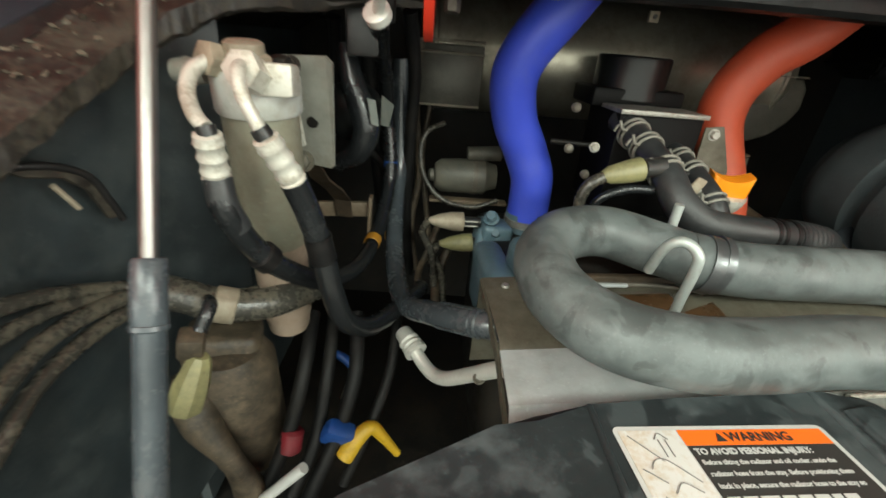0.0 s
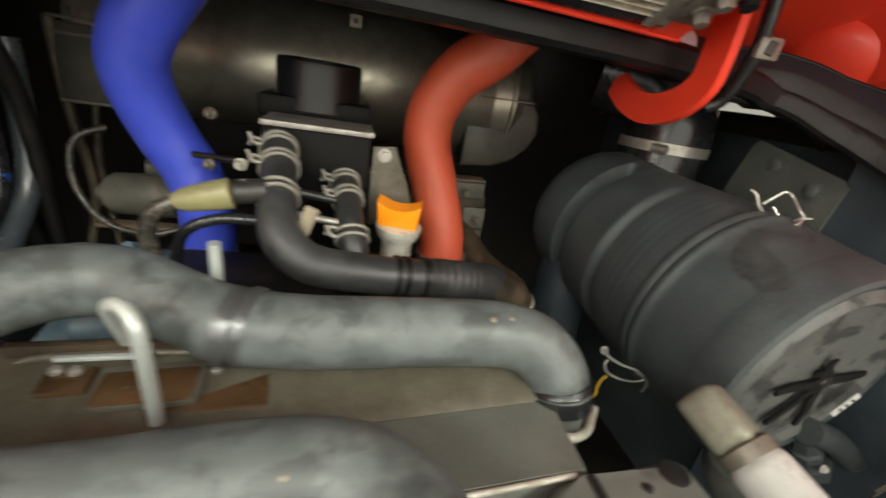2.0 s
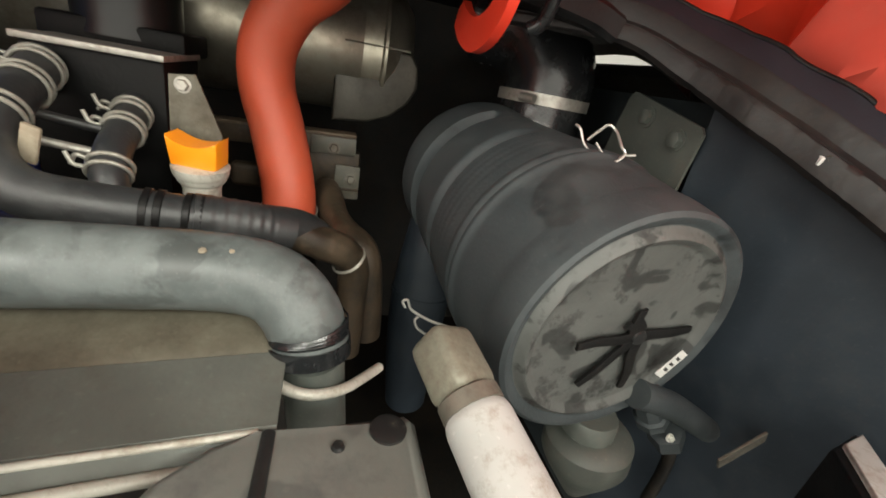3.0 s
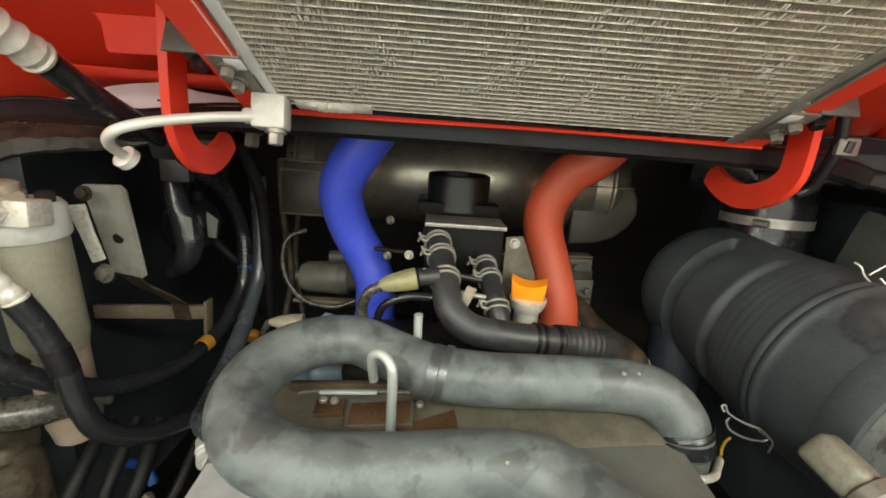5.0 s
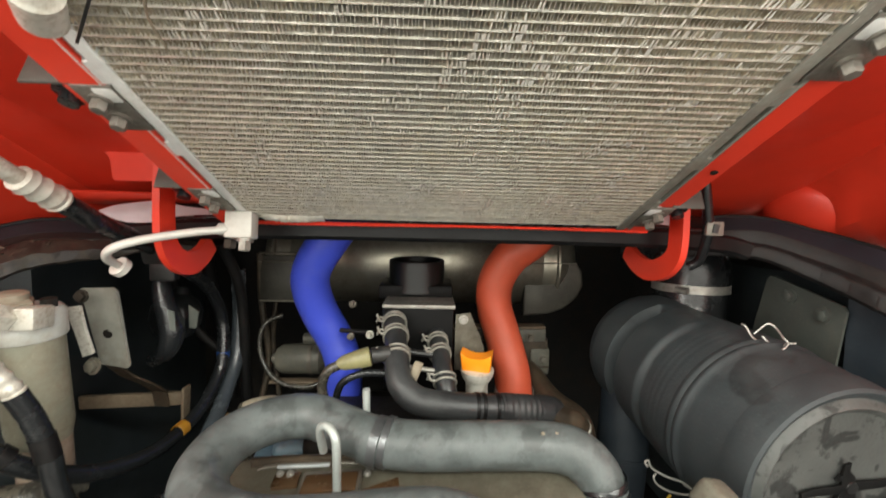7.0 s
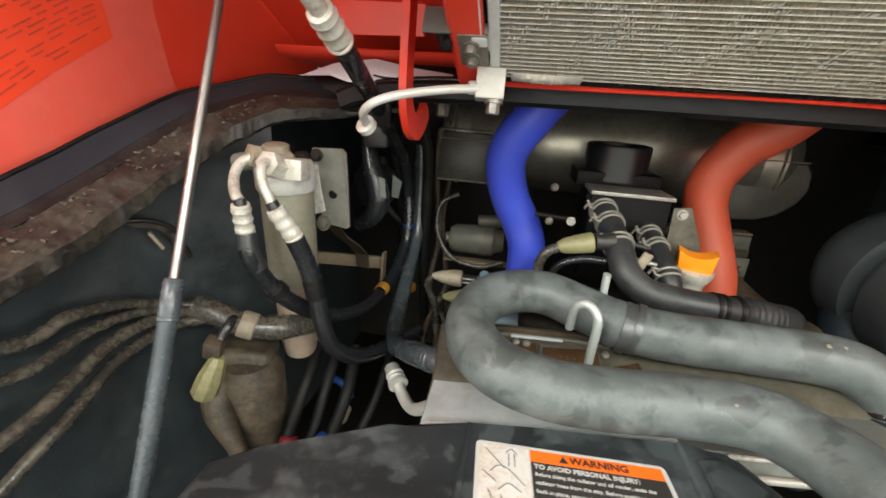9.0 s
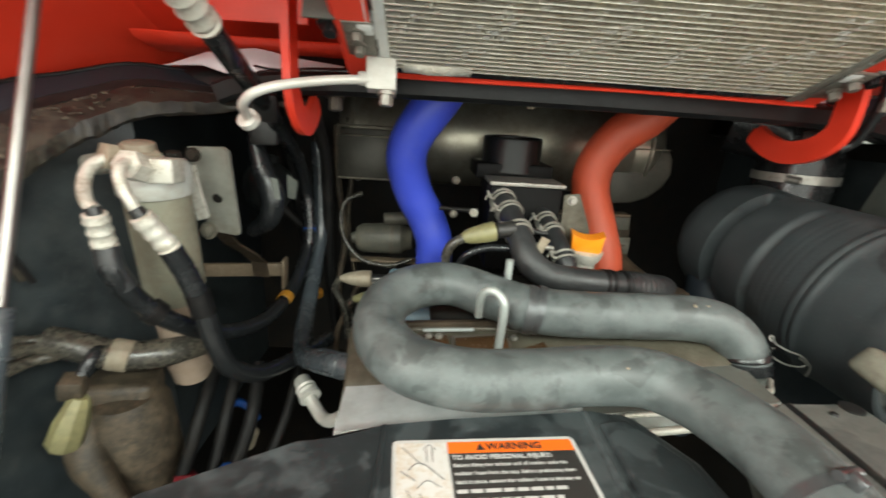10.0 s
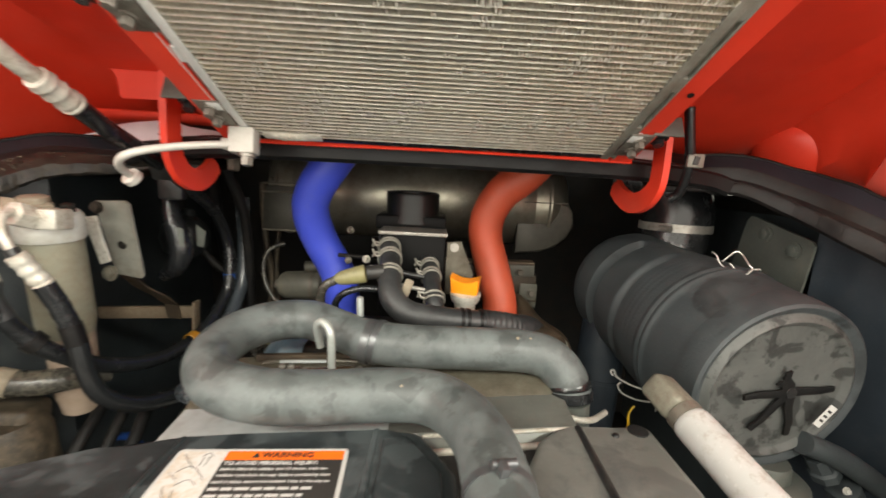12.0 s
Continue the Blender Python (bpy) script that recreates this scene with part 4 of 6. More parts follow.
# ---- white hydraulic cylinder ----
hc = thing("hydraulic_cylinder", (0.85, 0.15, 1.0), "white painted hydraulic cylinder with a bare steel rod end", "cylinder")
H0 = Vector((0.806, 0.296, 1.106))
HD = (H0 - Vector((0.925, -0.14, 0.955))).normalized()
HQ = HD.to_track_quat("Z", "Y").to_matrix().to_4x4()
part("barrel", lathe([(-0.6, 0.026), (-0.022, 0.026), (-0.016, 0.0245), (-0.012, 0.021)], H0, HD, 36), "white", hc)
eye = part("rod_end", box(0.044, 0.040, 0.056, Matrix.Translation(H0 + HD * 0.026) @ HQ @ pose(0, 0, 0, 0, 0, 20), 0.009, 3), "rod_end", hc, "bare steel rod end")
part("gland", lathe([(-0.014, 0.0245), (-0.002, 0.0245), (0.003, 0.017), (0.012, 0.015)], H0, HD, 28), "rod_steel", hc, "rusty gland nut")

# ---- parts low beside the filter ----
dv = thing("dust_valve", (1.06, 0.415, 0.79), "grey dusty rubber dust valve under the air filter", "valve")
part("collar", lathe([(0.030, 0.034), (0.024, 0.037), (0.004, 0.037), (0.0, 0.033)], (1.055, 0.415, 0.922), (-0.04, 0, 1), 28), "dull_grey", dv)
part("lip", lathe([(0.036, 0.034), (0.030, 0.052), (0.022, 0.059), (-0.006, 0.060), (-0.024, 0.052), (-0.060, 0.032), (-0.092, 0.014), (-0.098, 0.004)], (1.068, 0.415, 0.888), (-0.12, 0, 1), 32), "dull_grey", dv, "flared rubber lip")
ff = thing("fuel_fitting", (1.2, 0.42, 0.85), "blue-grey hose and fitting low beside the air filter", "fitting")
part("hose", tube([(1.090, 0.395, 1.000), (1.16, 0.400, 0.972), (1.225, 0.408, 0.935), (1.291, 0.420, 0.893)], 0.019, 20), "canister", ff)
part("neck", lathe([(0, 0.019), (0.03, 0.020), (0.034, 0.024), (0.050, 0.024)], (1.145, 0.420, 0.960), (0.55, 0.05, -0.75), 8), "canister", ff)
part("hex_nut", lathe([(0, 0.020), (0.004, 0.027), (0.034, 0.027), (0.040, 0.019)], (1.215, 0.427, 0.895), (0.55, 0.05, -0.8), 6), "canister", ff, "blue-grey hex nut")
part("lower_pipe", tube([(1.238, 0.43, 0.868), (1.262, 0.432, 0.83), (1.275, 0.435, 0.77), (1.28, 0.44, 0.70)], 0.010, 14), "dark", ff)
# bright hex head added where the fitting only glints
part("glint_spot", hexbolt((1.196, 0.402, 0.905), (0, -1, 0.3), 0.005, 0.006), "alu", ff)
wtb = thing("side_tab", (1.30, 0.362, 0.92), "small grey-brown steel tab on the side panel", "tab")
part("plate", box(0.078, 0.004, 0.034, pose(1.282, 0.362, 0.918, 12, -38, 0), 0.001), "rod_steel", wtb, smooth=False)
tb = thing("lower_bracket", (1.04, 0.22, 0.93), "tan dusty steel bracket beside the cylinder", "bracket")
part("plate", slab([(0.955, 0.195), (0.982, 0.240), (1.065, 0.256), (1.085, 0.235), (1.085, 0.19)], 0.05, pose(0, 0, 1.0)), "tan", tb, smooth=False)
part("lever", tube([(0.90, 0.182, 1.008), (0.932, 0.190, 1.006), (1.04, 0.197, 1.004), (1.157, 0.208, 1.0)], 0.011, 14), "tan", tb)
wr = thing("edge_channel", (1.22, 0.22, 0.95), "white-painted plate on a black channel at the bay's edge", "channel")
part("plate", slab([(1.235, 0.267), (1.280, 0.276), (1.210, 0.190), (1.150, 0.165)], 0.006, pose(0, 0, 1.047), 0.002), "white", wr, "white painted plate")
part("channel", slab([(1.222, 0.268), (1.285, 0.282), (1.215, 0.180), (1.135, 0.155)], 0.14, pose(0, 0, 1.040), 0.003), "bar_black", wr)
solid("sill_channel", box(0.5, 0.05, 0.03, pose(1.20, 0.165, 0.965, 4, -6, 16), 0.004), "black_satin", "black steel channel along the bay's edge", "channel")
solid("yellow_wire", tube([(0.889, 0.560, 0.958), (0.882, 0.560, 0.948), (0.879, 0.560, 0.934), (0.881, 0.560, 0.920), (0.890, 0.575, 0.895)], 0.0026, 10), "yellow", "thin yellow wire below the filter clip", "wire")

# ---- radiator hose ----
rh = thing("radiator_hose", (0.44, 0.36, 1.08), "grey dusty rubber radiator hose bent in a long loop", "hose")
part("hose", tube([(0.535, -0.06, 1.085), (0.530, 0.06, 1.105), (0.525, 0.14, 1.116), (0.518, 0.195, 1.118), (0.495, 0.250, 1.118), (0.455, 0.285, 1.118), (0.39, 0.290, 1.116), (0.31, 0.280, 1.115),
                   (0.235, 0.277, 1.116), (0.17, 0.300, 1.119), (0.133, 0.355, 1.126), (0.135, 0.425, 1.134), (0.175, 0.478, 1.139), (0.235, 0.496, 1.139), (0.295, 0.470, 1.132),
                   (0.35, 0.446, 1.124)], 0.0350, 32, 8, wobble=0.015), "rubber", rh)
tail = part("straight_run", tube([(0.33, 0.453, 1.126), (0.36, 0.445, 1.124), (0.42, 0.443, 1.120), (0.53, 0.447, 1.119), (0.61, 0.446, 1.119), (0.655, 0.438, 1.113), (0.680, 0.424, 1.094), (0.690, 0.414, 1.070), (0.692, 0.411, 1.058)],
                                 0.0362, 32, 8, wobble=0.015), "rubber", rh)
for x, w in ((0.352, 0.007), (0.366, 0.005)):
    part("band_clamp", lathe([(-w, 0.0366), (-w, 0.0385), (w, 0.0385), (w, 0.0366)], (x, 0.4455, 1.1235), (1, -0.22, -0.14), 36, close=False), "grey_clamp", rh, "dull grey band clamp")
part("lower_clamp", lathe([(-0.008, 0.0366), (-0.008, 0.039), (0.008, 0.039), (0.008, 0.0366)], (0.6905, 0.4125, 1.062), (0.1, -0.2, -1), 36, close=False), "black_rubber", rh, "wet black band clamp")
for k in range(3):
    part("torn_fold", lathe([(-0.0025, 0.0362), (0, 0.0376), (0.0025, 0.0362)], (0.6895 - 0.0004 * k, 0.4145 + 0.001 * k, 1.074 + 0.005 * k), (0.14 + 0.05 * k, -0.25 + 0.08 * k, -1), 30, close=False), "black_rubber", rh)
part("spigot", lathe([(0, 0.030), (0.12, 0.030)], (0.694, 0.408, 1.055), (0.1, 0.05, -1), 24), "dull_grey", rh, "grey pipe under the hose end")
part("clamp_tail", tube([(0.650, 0.408, 1.056), (0.662, 0.382, 1.048), (0.690, 0.370, 1.041), (0.722, 0.384, 1.032), (0.745, 0.408, 1.024), (0.765, 0.430, 1.019)], 0.0052, 12), "alu_white", rh, "white flat clamp tail")
dcl = part("drain_clamp", lathe([(-0.005, 0.0352), (-0.005, 0.0364), (0.005, 0.0364), (0.005, 0.0352)], (0.526, 0.122, 1.113), (0.02, 1, 0.12), 32, close=False), "grey_clamp", rh, "narrow worm-drive clamp")
part("worm_screw", rod((0.514, 0.116, 1.152), (0.538, 0.122, 1.150), 0.0045, 10), "grey_clamp", dcl, "bright clamp screw")
part("screw_tab", box(0.008, 0.012, 0.012, pose(0.524, 0.110, 1.152, 12, 8, 14), 0.001), "grey_clamp", dcl)
for x, y, z, r in ((0.600, 0.425, 1.151, 0.0035), (0.622, 0.428, 1.150, 0.003), (0.42, 0.268, 1.143, 0.003)):
    part("grit", lathe([(0, r), (0.0012, r * 0.8), (0.0018, 0)], (x, y, z - 0.001), (0, -0.4, 1), 7), "tan", rh, "stuck bit of grit")
for x, y, z, ax in ((0.3015, 0.2475, 1.1235, (-0.05, -0.95, 0.3)), (0.405, 0.2585, 1.124, (0.05, -0.95, 0.3)), (0.452, 0.262, 1.140, (0.2, -0.75, 0.6)), (0.248, 0.2465, 1.131, (-0.1, -0.9, 0.45)), (0.652, 0.411, 1.131, (0.2, -0.75, 0.6))):
    part("dark_mark", lathe([(0, 0.0045), (0.001, 0.004), (0.0014, 0)], (x, y, z), ax, 9), "black_rubber", rh, "small dark scuff")

stay = thing("hose_stay", (0.30, 0.42, 1.05), "zinc-plated bent rod that holds the hose", "hose stay")
part("front_hook", tube([(0.272, 0.430, 1.118), (0.271, 0.416, 1.150), (0.274, 0.408, 1.166), (0.284, 0.401, 1.172), (0.295, 0.393, 1.166), (0.300, 0.389, 1.150), (0.300, 0.394, 1.10), (0.300, 0.398, 1.05)], 0.0062, 12), "zinc", stay)
part("rear_pin", tube([(0.326, 0.500, 1.05), (0.326, 0.497, 1.12), (0.325, 0.494, 1.186)], 0.0062, 12), "zinc", stay)

# ---- covers over the fan ----
cov = thing("fan_cover", (0.25, 0.15, 1.05), "black plastic fan cover with dusty patches", "cover")
part("panel", slab([(-0.10, -0.12), (-0.10, 0.14), (-0.058, 0.166), (0.02, 0.208), (0.060, 0.230), (0.095, 0.246), (0.15, 0.257), (0.22, 0.268), (0.40, 0.288), (0.437, 0.289), (0.452, 0.28), (0.492, 0.212), (0.50, 0.05), (0.50, -0.12)], 0.06, pose(0, 0, 1.066), 0.010), "cover", cov)
part("seam_rib", tube([(0.150, 0.256, 1.064), (0.148, 0.10, 1.066), (0.146, -0.1, 1.066)], 0.004, 10), "cover", cov)
part("seam_rib", tube([(0.388, 0.286, 1.064), (0.388, 0.10, 1.066), (0.388, -0.1, 1.066)], 0.005, 10), "cover", cov)
part("raised_pad", slab([(0.40, -0.10), (0.40, 0.262), (0.432, 0.270), (0.474, 0.205), (0.482, -0.10)], 0.006, pose(0, 0, 1.072), 0.004), "cover", cov)
cov2 = thing("side_cover", (0.68, 0.15, 1.05), "black plastic side cover beside the fan cover", "cover")
part("panel", slab([(0.575, -0.12), (0.575, 0.215), (0.605, 0.275), (0.632, 0.300), (0.660, 0.306), (0.768, 0.318), (0.776, 0.308), (0.776, -0.12)], 0.07, pose(0, 0, 1.070), 0.010), "cover_dusty", cov2)
part("seam_rib", tube([(0.668, 0.304, 1.069), (0.664, 0.15, 1.071), (0.655, -0.1, 1.071)], 0.005, 10), "black_satin", cov2)
part("plug", lathe([(0, 0.014), (0.002, 0.014), (0.003, 0.010), (0.0015, 0.0)], (0.752, 0.300, 1.070), (0, 0, 1), 20), "black_satin", cov2)
part("pin", lathe([(0, 0.005), (0.003, 0.004), (0.004, 0)], (0.715, 0.288, 1.070), (0, 0, 1), 10), "black_satin", cov2)

# ---- warning label on the fan cover ----
lab = thing("warning_label", (0.259, 0.19, 1.067), "white, orange and black warning sticker on the fan cover", "label")
LM = Matrix.Translation((0.160, 0.232, 1.0672)) @ pose(0, 0, 0, 0, 0, 3.6)
LW, LH = 0.200, 0.104


def rounded(w, h, r):
    out = []
    for cx, cy, a0 in ((w - r, -r, 0), (r, -r, 90), (r, -h + r, 180), (w - r, -h + r, 270)):
        out += [(cx + r * math.cos(radians(a0 + k * 22.5)), cy + r * math.sin(radians(a0 + k * 22.5))) for k in range(5)]
    return out


def flat(x0, y0, x1, y1, z=0.0):
    return slab([(x0, y0), (x1, y0), (x1, y1), (x0, y1)], 0.0004, LM @ pose(0, 0, z))


part("backing", slab(rounded(LW, LH, 0.006), 0.0005, LM), "sticker_white", lab)
part("picture", flat(0.004, -0.0045, 0.0565, -0.0990, 0.0005), "sticker_picture", lab, "stained picture panel")
part("orange_band", flat(0.058, -0.0045, 0.195, -0.0195, 0.0005), "sticker_orange", lab)
part("black_field", flat(0.058, -0.0200, 0.195, -0.0990, 0.0005), "sticker_black", lab)
draw = bmesh.new()
for pts in (((0.010, -0.010), (0.030, -0.034)), ((0.008, -0.040), (0.022, -0.052)), ((0.032, -0.014), (0.038, -0.008), (0.044, -0.014)), ((0.035, -0.014), (0.035, -0.03)), ((0.041, -0.014), (0.041, -0.03)),
            ((0.016, -0.040), (0.022, -0.033), (0.032, -0.033), (0.050, -0.052)), ((0.024, -0.060), (0.034, -0.052), (0.046, -0.060)), ((0.014, -0.062), (0.020, -0.075), (0.034, -0.085)), ((0.026, -0.066), (0.030, -0.078), (0.046, -0.088))):
    tube([LM @ Vector((x, y, 0.0010)) for x, y in pts], 0.00045, 6, 5, draw)
part("line_drawing", draw, "ink", lab, "thin line drawing of a hose")


def words(text, x, y, size, mat, parent, name="lettering", bold=0.0):
    cu = bpy.data.curves.new("text", "FONT")
    cu.body, cu.size, cu.extrude, cu.offset, cu.resolution_u = text, size, 0.0002, bold, 3
    tmp = bpy.data.objects.new("text", cu)
    me = bpy.data.meshes.new_from_object(tmp)
    bm = bmesh.new()
    bm.from_mesh(me)
    bmesh.ops.transform(bm, matrix=LM @ pose(x, y, 0.0011), verts=bm.verts)
    bpy.data.objects.remove(tmp)
    bpy.data.curves.remove(cu)
    bpy.data.meshes.remove(me)
    return part(name, bm, mat, parent, smooth=False)


words("WARNING", 0.099, -0.0165, 0.0125, "sticker_black", lab, bold=0.0002)
part("alert_triangle", slab([(0.088, -0.0165), (0.0975, -0.0165), (0.0928, -0.0075)], 0.0004, LM @ pose(0, 0, 0.0011)), "sticker_black", lab)
words("TO AVOID PERSONAL INJURY:", 0.061, -0.0285, 0.0078, "sticker_white", lab, bold=0.00025)
for k, line in enumerate(("Before tilting the radiator and oil cooler, undo the", "radiator hose from the stay. Before positioning them", "back in place, secure the radiator hose to the stay so")):
    words(line, 0.061, -0.0375 - 0.0098 * k, 0.0058, "sticker_white", lab, bold=0.0001)
rng = random.Random(11)
for k in range(3):
    x = 0.061
    while x < 0.160:
        w = rng.uniform(0.006, 0.016)
        part("print_bar", flat(x, -0.0635 - 0.0098 * k, x + w, -0.0672 - 0.0098 * k, 0.0010), "sticker_white", lab)
        x += w + 0.0025

# ---- heat shield and engine ----
hs = thing("heat_shield", (0.37, 0.4, 1.0), "beige-grey sheet-metal shield over the engine", "shield")
XS = ((0.086, 0), (0.2, 0.2), (0.4, 0.55), (0.55, 0.8), (0.672, 1.0))
FRONT = ((0.272, 1.012), (0.285, 1.030), (0.362, 1.036))
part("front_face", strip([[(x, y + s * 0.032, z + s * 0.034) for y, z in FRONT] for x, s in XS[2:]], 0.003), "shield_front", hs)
# same face, west end: a paler colour paints in the light it catches
part("front_face_lit", strip([[(x, y + s * 0.032, z + s * 0.034) for y, z in FRONT] for x, s in XS[:3]], 0.003), "shield_pale", hs, "west end of the front face with brighter light painted in")
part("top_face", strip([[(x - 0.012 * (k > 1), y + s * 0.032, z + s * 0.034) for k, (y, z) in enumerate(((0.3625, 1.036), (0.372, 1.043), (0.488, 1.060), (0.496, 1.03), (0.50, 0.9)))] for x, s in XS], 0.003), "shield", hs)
part("edge_strip", tube([(0.40, 0.282, 1.030), (0.55, 0.293, 1.040), (0.664, 0.302, 1.046)], 0.005, 10), "alu_white", hs, "pale front edge strip")
part("edge_strip", tube([(0.45, 0.300, 1.050), (0.66, 0.312, 1.062)], 0.003, 10), "alu_white", hs, "pale front edge strip")
part("side_face", strip([[(0.086, 0.274, 1.012), (0.086, 0.362, 1.034), (0.075, 0.488, 1.058)], [(0.085, 0.276, 1.004), (0.085, 0.364, 1.022), (0.075, 0.488, 1.044)]], 0.003), "shield", hs)
part("rivet", lathe([(0, 0.006), (0.003, 0.005), (0.004, 0)], (0.105, 0.468, 1.060), (0, -0.1, 1), 10), "steel", hs)

vc = thing("valve_cover", (0.27, 0.45, 1.03), "rusty brown cast cover inside the hose loop", "engine part")
part("lid", box(0.23, 0.075, 0.024, pose(0.275, 0.440, 1.0490, 6, -4, 0), 0.006, 3), "brown_oily", vc)
part("rear_face", box(0.24, 0.010, 0.050, pose(0.265, 0.482, 1.0580, 8, -3, 0), 0.003), "brown", vc, "dark brown rear face")
part("edge_bar", box(0.082, 0.006, 0.005, pose(0.232, 0.4655, 1.0720, 0, -3, 0), 0.0015), "shield_pale", vc, "bare bright edge bar")
part("inset_frame", box(0.092, 0.048, 0.010, pose(0.282, 0.4330, 1.0645, 8, -5, 0), 0.003, 2), "rod_steel", vc, "worn raised frame")
part("inset_panel", box(0.082, 0.038, 0.010, pose(0.282, 0.4290, 1.0665, 8, -5, 0), 0.003, 2), "brown_oily", vc, "oily tan panel")
part("step", box(0.040, 0.030, 0.010, pose(0.212, 0.443, 1.0610, 8, -4, 3), 0.003, 2), "brown_oily", vc)
for x, y, z in ((0.200, 0.452, 1.0670), (0.216, 0.450, 1.0680), (0.335, 0.446, 1.0720)):
    part("screw", hexbolt((x, y, z), (0, -0.3, 1), 0.0045, 0.005), "steel", vc)
part("fuel_pipe", tube([(0.150, 0.470, 1.0530), (0.175, 0.474, 1.0650), (0.28, 0.474, 1.0710), (0.345, 0.470, 1.0730), (0.385, 0.474, 1.0690)], 0.0038, 10), "rod_steel", vc, "oily brown fuel pipe")

eb = thing("engine_block", (0.40, 0.72, 0.6), "dark oily engine block, shade painted in, with blue painted castings", "engine")
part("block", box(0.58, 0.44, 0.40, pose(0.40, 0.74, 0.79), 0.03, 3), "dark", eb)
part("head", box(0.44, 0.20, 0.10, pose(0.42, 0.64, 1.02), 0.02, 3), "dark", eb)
part("casting", box(0.055, 0.21, 0.13, pose(0.122, 0.61, 0.955, 0, 0, 6), 0.02, 3), "blue_engine", eb, "blue painted casting")
part("casting", box(0.12, 0.10, 0.09, pose(0.20, 0.60, 1.02, 8, 0, 10), 0.02, 3), "blue_engine", eb, "blue painted casting")
for (x, y, z), ax, r in (((0.163, 0.556, 1.030), (-0.3, -0.8, 0.6), 0.012), ((0.196, 0.558, 1.036), (0.1, -0.9, 0.5), 0.017), ((0.226, 0.556, 1.030), (0.2, -0.8, 0.6), 0.011)):
    part("blue_plug", lathe([(-0.03, r), (0.0, r), (0.004, r * 0.75), (0.010, r * 0.7), (0.012, r * 0.4), (0.008, 0)], (x, y, z), ax, 8), "blue_engine", eb, "blue painted plug")
part("outlet", lathe([(-0.07, 0.05), (-0.02, 0.048), (0.0, 0.046), (0.05, 0.044)], (0.213, 0.845, 0.98), (0, 0.02, 1), 28), "blue_engine", eb, "blue painted water outlet")
part("boss", box(0.07, 0.07, 0.08, pose(0.135, 0.80, 0.98, 0, 8, 12), 0.012, 3), "blue_engine", eb, "blue painted boss")
part("small_pipe", tube([(0.12, 0.80, 1.02), (0.105, 0.76, 0.97), (0.12, 0.72, 0.92), (0.16, 0.70, 0.91)], 0.012, 14), "blue_engine", eb, "blue painted pipe")
part("round_boss", lathe([(-0.03, 0.040), (0.0, 0.040), (0.004, 0.036), (0.006, 0.024), (0.016, 0.022), (0.018, 0.014), (0.014, 0)], (0.168, 0.795, 0.948), (-0.1, -0.8, 0.5), 24), "blue_engine", eb, "blue painted round boss")
part("boss_bolt", hexbolt((0.126, 0.775, 1.035), (-0.2, -0.6, 0.7), 0.012, 0.02), "blue_engine", eb)
part("boss_bolt", hexbolt((0.140, 0.775, 1.000), (-0.2, -0.7, 0.6), 0.010, 0.018), "blue_engine", eb)
part("blue_hose_loop", tube([(0.118, 0.775, 0.995), (0.116, 0.765, 0.965), (0.132, 0.760, 0.925), (0.170, 0.765, 0.905), (0.20, 0.79, 0.91)], 0.008, 12), "blue_engine", eb, "painted small hose")
mn = thing("exhaust_manifold", (0.69, 0.97, 1.0), "dusty tan-brown stepped cast manifold behind the red hose", "engine part")
part("body", box(0.17, 0.05, 0.075, pose(0.680, 0.985, 1.098), 0.006, 2), "brown", mn)
part("upper_flange", box(0.29, 0.038, 0.036, pose(0.608, 0.972, 1.1485, 0, -1.2, 0), 0.003, 2), "brown", mn)
part("bare_edge", box(0.29, 0.042, 0.005, pose(0.608, 0.970, 1.1680, 0, -1.2, 0), 0.001), "rusty_bar", mn, "bare steel flange edge")
part("face_plate", box(0.088, 0.004, 0.034, pose(0.709, 0.951, 1.1475, 0, -1.2, 0), 0.001), "starter", mn, "grey steel face plate")
part("lower_plate", box(0.052, 0.006, 0.072, pose(0.741, 0.956, 1.072), 0.002), "starter", mn, "grey steel lower plate")
part("lower_flange", box(0.19, 0.044, 0.006, pose(0.672, 0.972, 1.0575), 0.001), "brown", mn)
part("port", box(0.09, 0.03, 0.05, pose(0.560, 0.965, 1.065), 0.012, 3), "brown", mn)
for x, y, z in ((0.709, 0.948, 1.1425), (0.748, 0.952, 1.080), (0.566, 0.955, 1.148), (0.640, 0.962, 1.090)):
    part("bolt", hexbolt((x, y, z), (0.05, -1, 0.15), 0.009, 0.012), "rod_steel", mn)
part("outlet_pipe", tube([(0.700, 0.93, 1.060), (0.712, 0.84, 1.050), (0.735, 0.76, 1.040), (0.765, 0.71, 1.02), (0.780, 0.70, 0.97), (0.785, 0.71, 0.86)], lambda q: 0.026 + 0.003 * math.sin(14 * q), 18), "brown", mn, "rusty brown cast elbow")
tk = thing("lower_duct", (0.89, 0.78, 0.62), "smooth navy-black plastic duct low beside the air filter", "duct")
part("shell", tube([(0.93, 0.86, 1.10), (0.91, 0.80, 1.04), (0.900, 0.775, 0.97), (0.895, 0.77, 0.88), (0.90, 0.78, 0.76), (0.91, 0.79, 0.62)], lambda q: 0.046 + 0.012 * math.sin(math.pi * q), 28), "band_navy", tk)
part("seam_ring", lathe([(-0.006, 0.0575), (-0.004, 0.0610), (0.004, 0.0610), (0.006, 0.0575)], (0.897, 0.771, 0.92), (0.05, 0.05, 1), 28, close=False), "band_navy", tk)

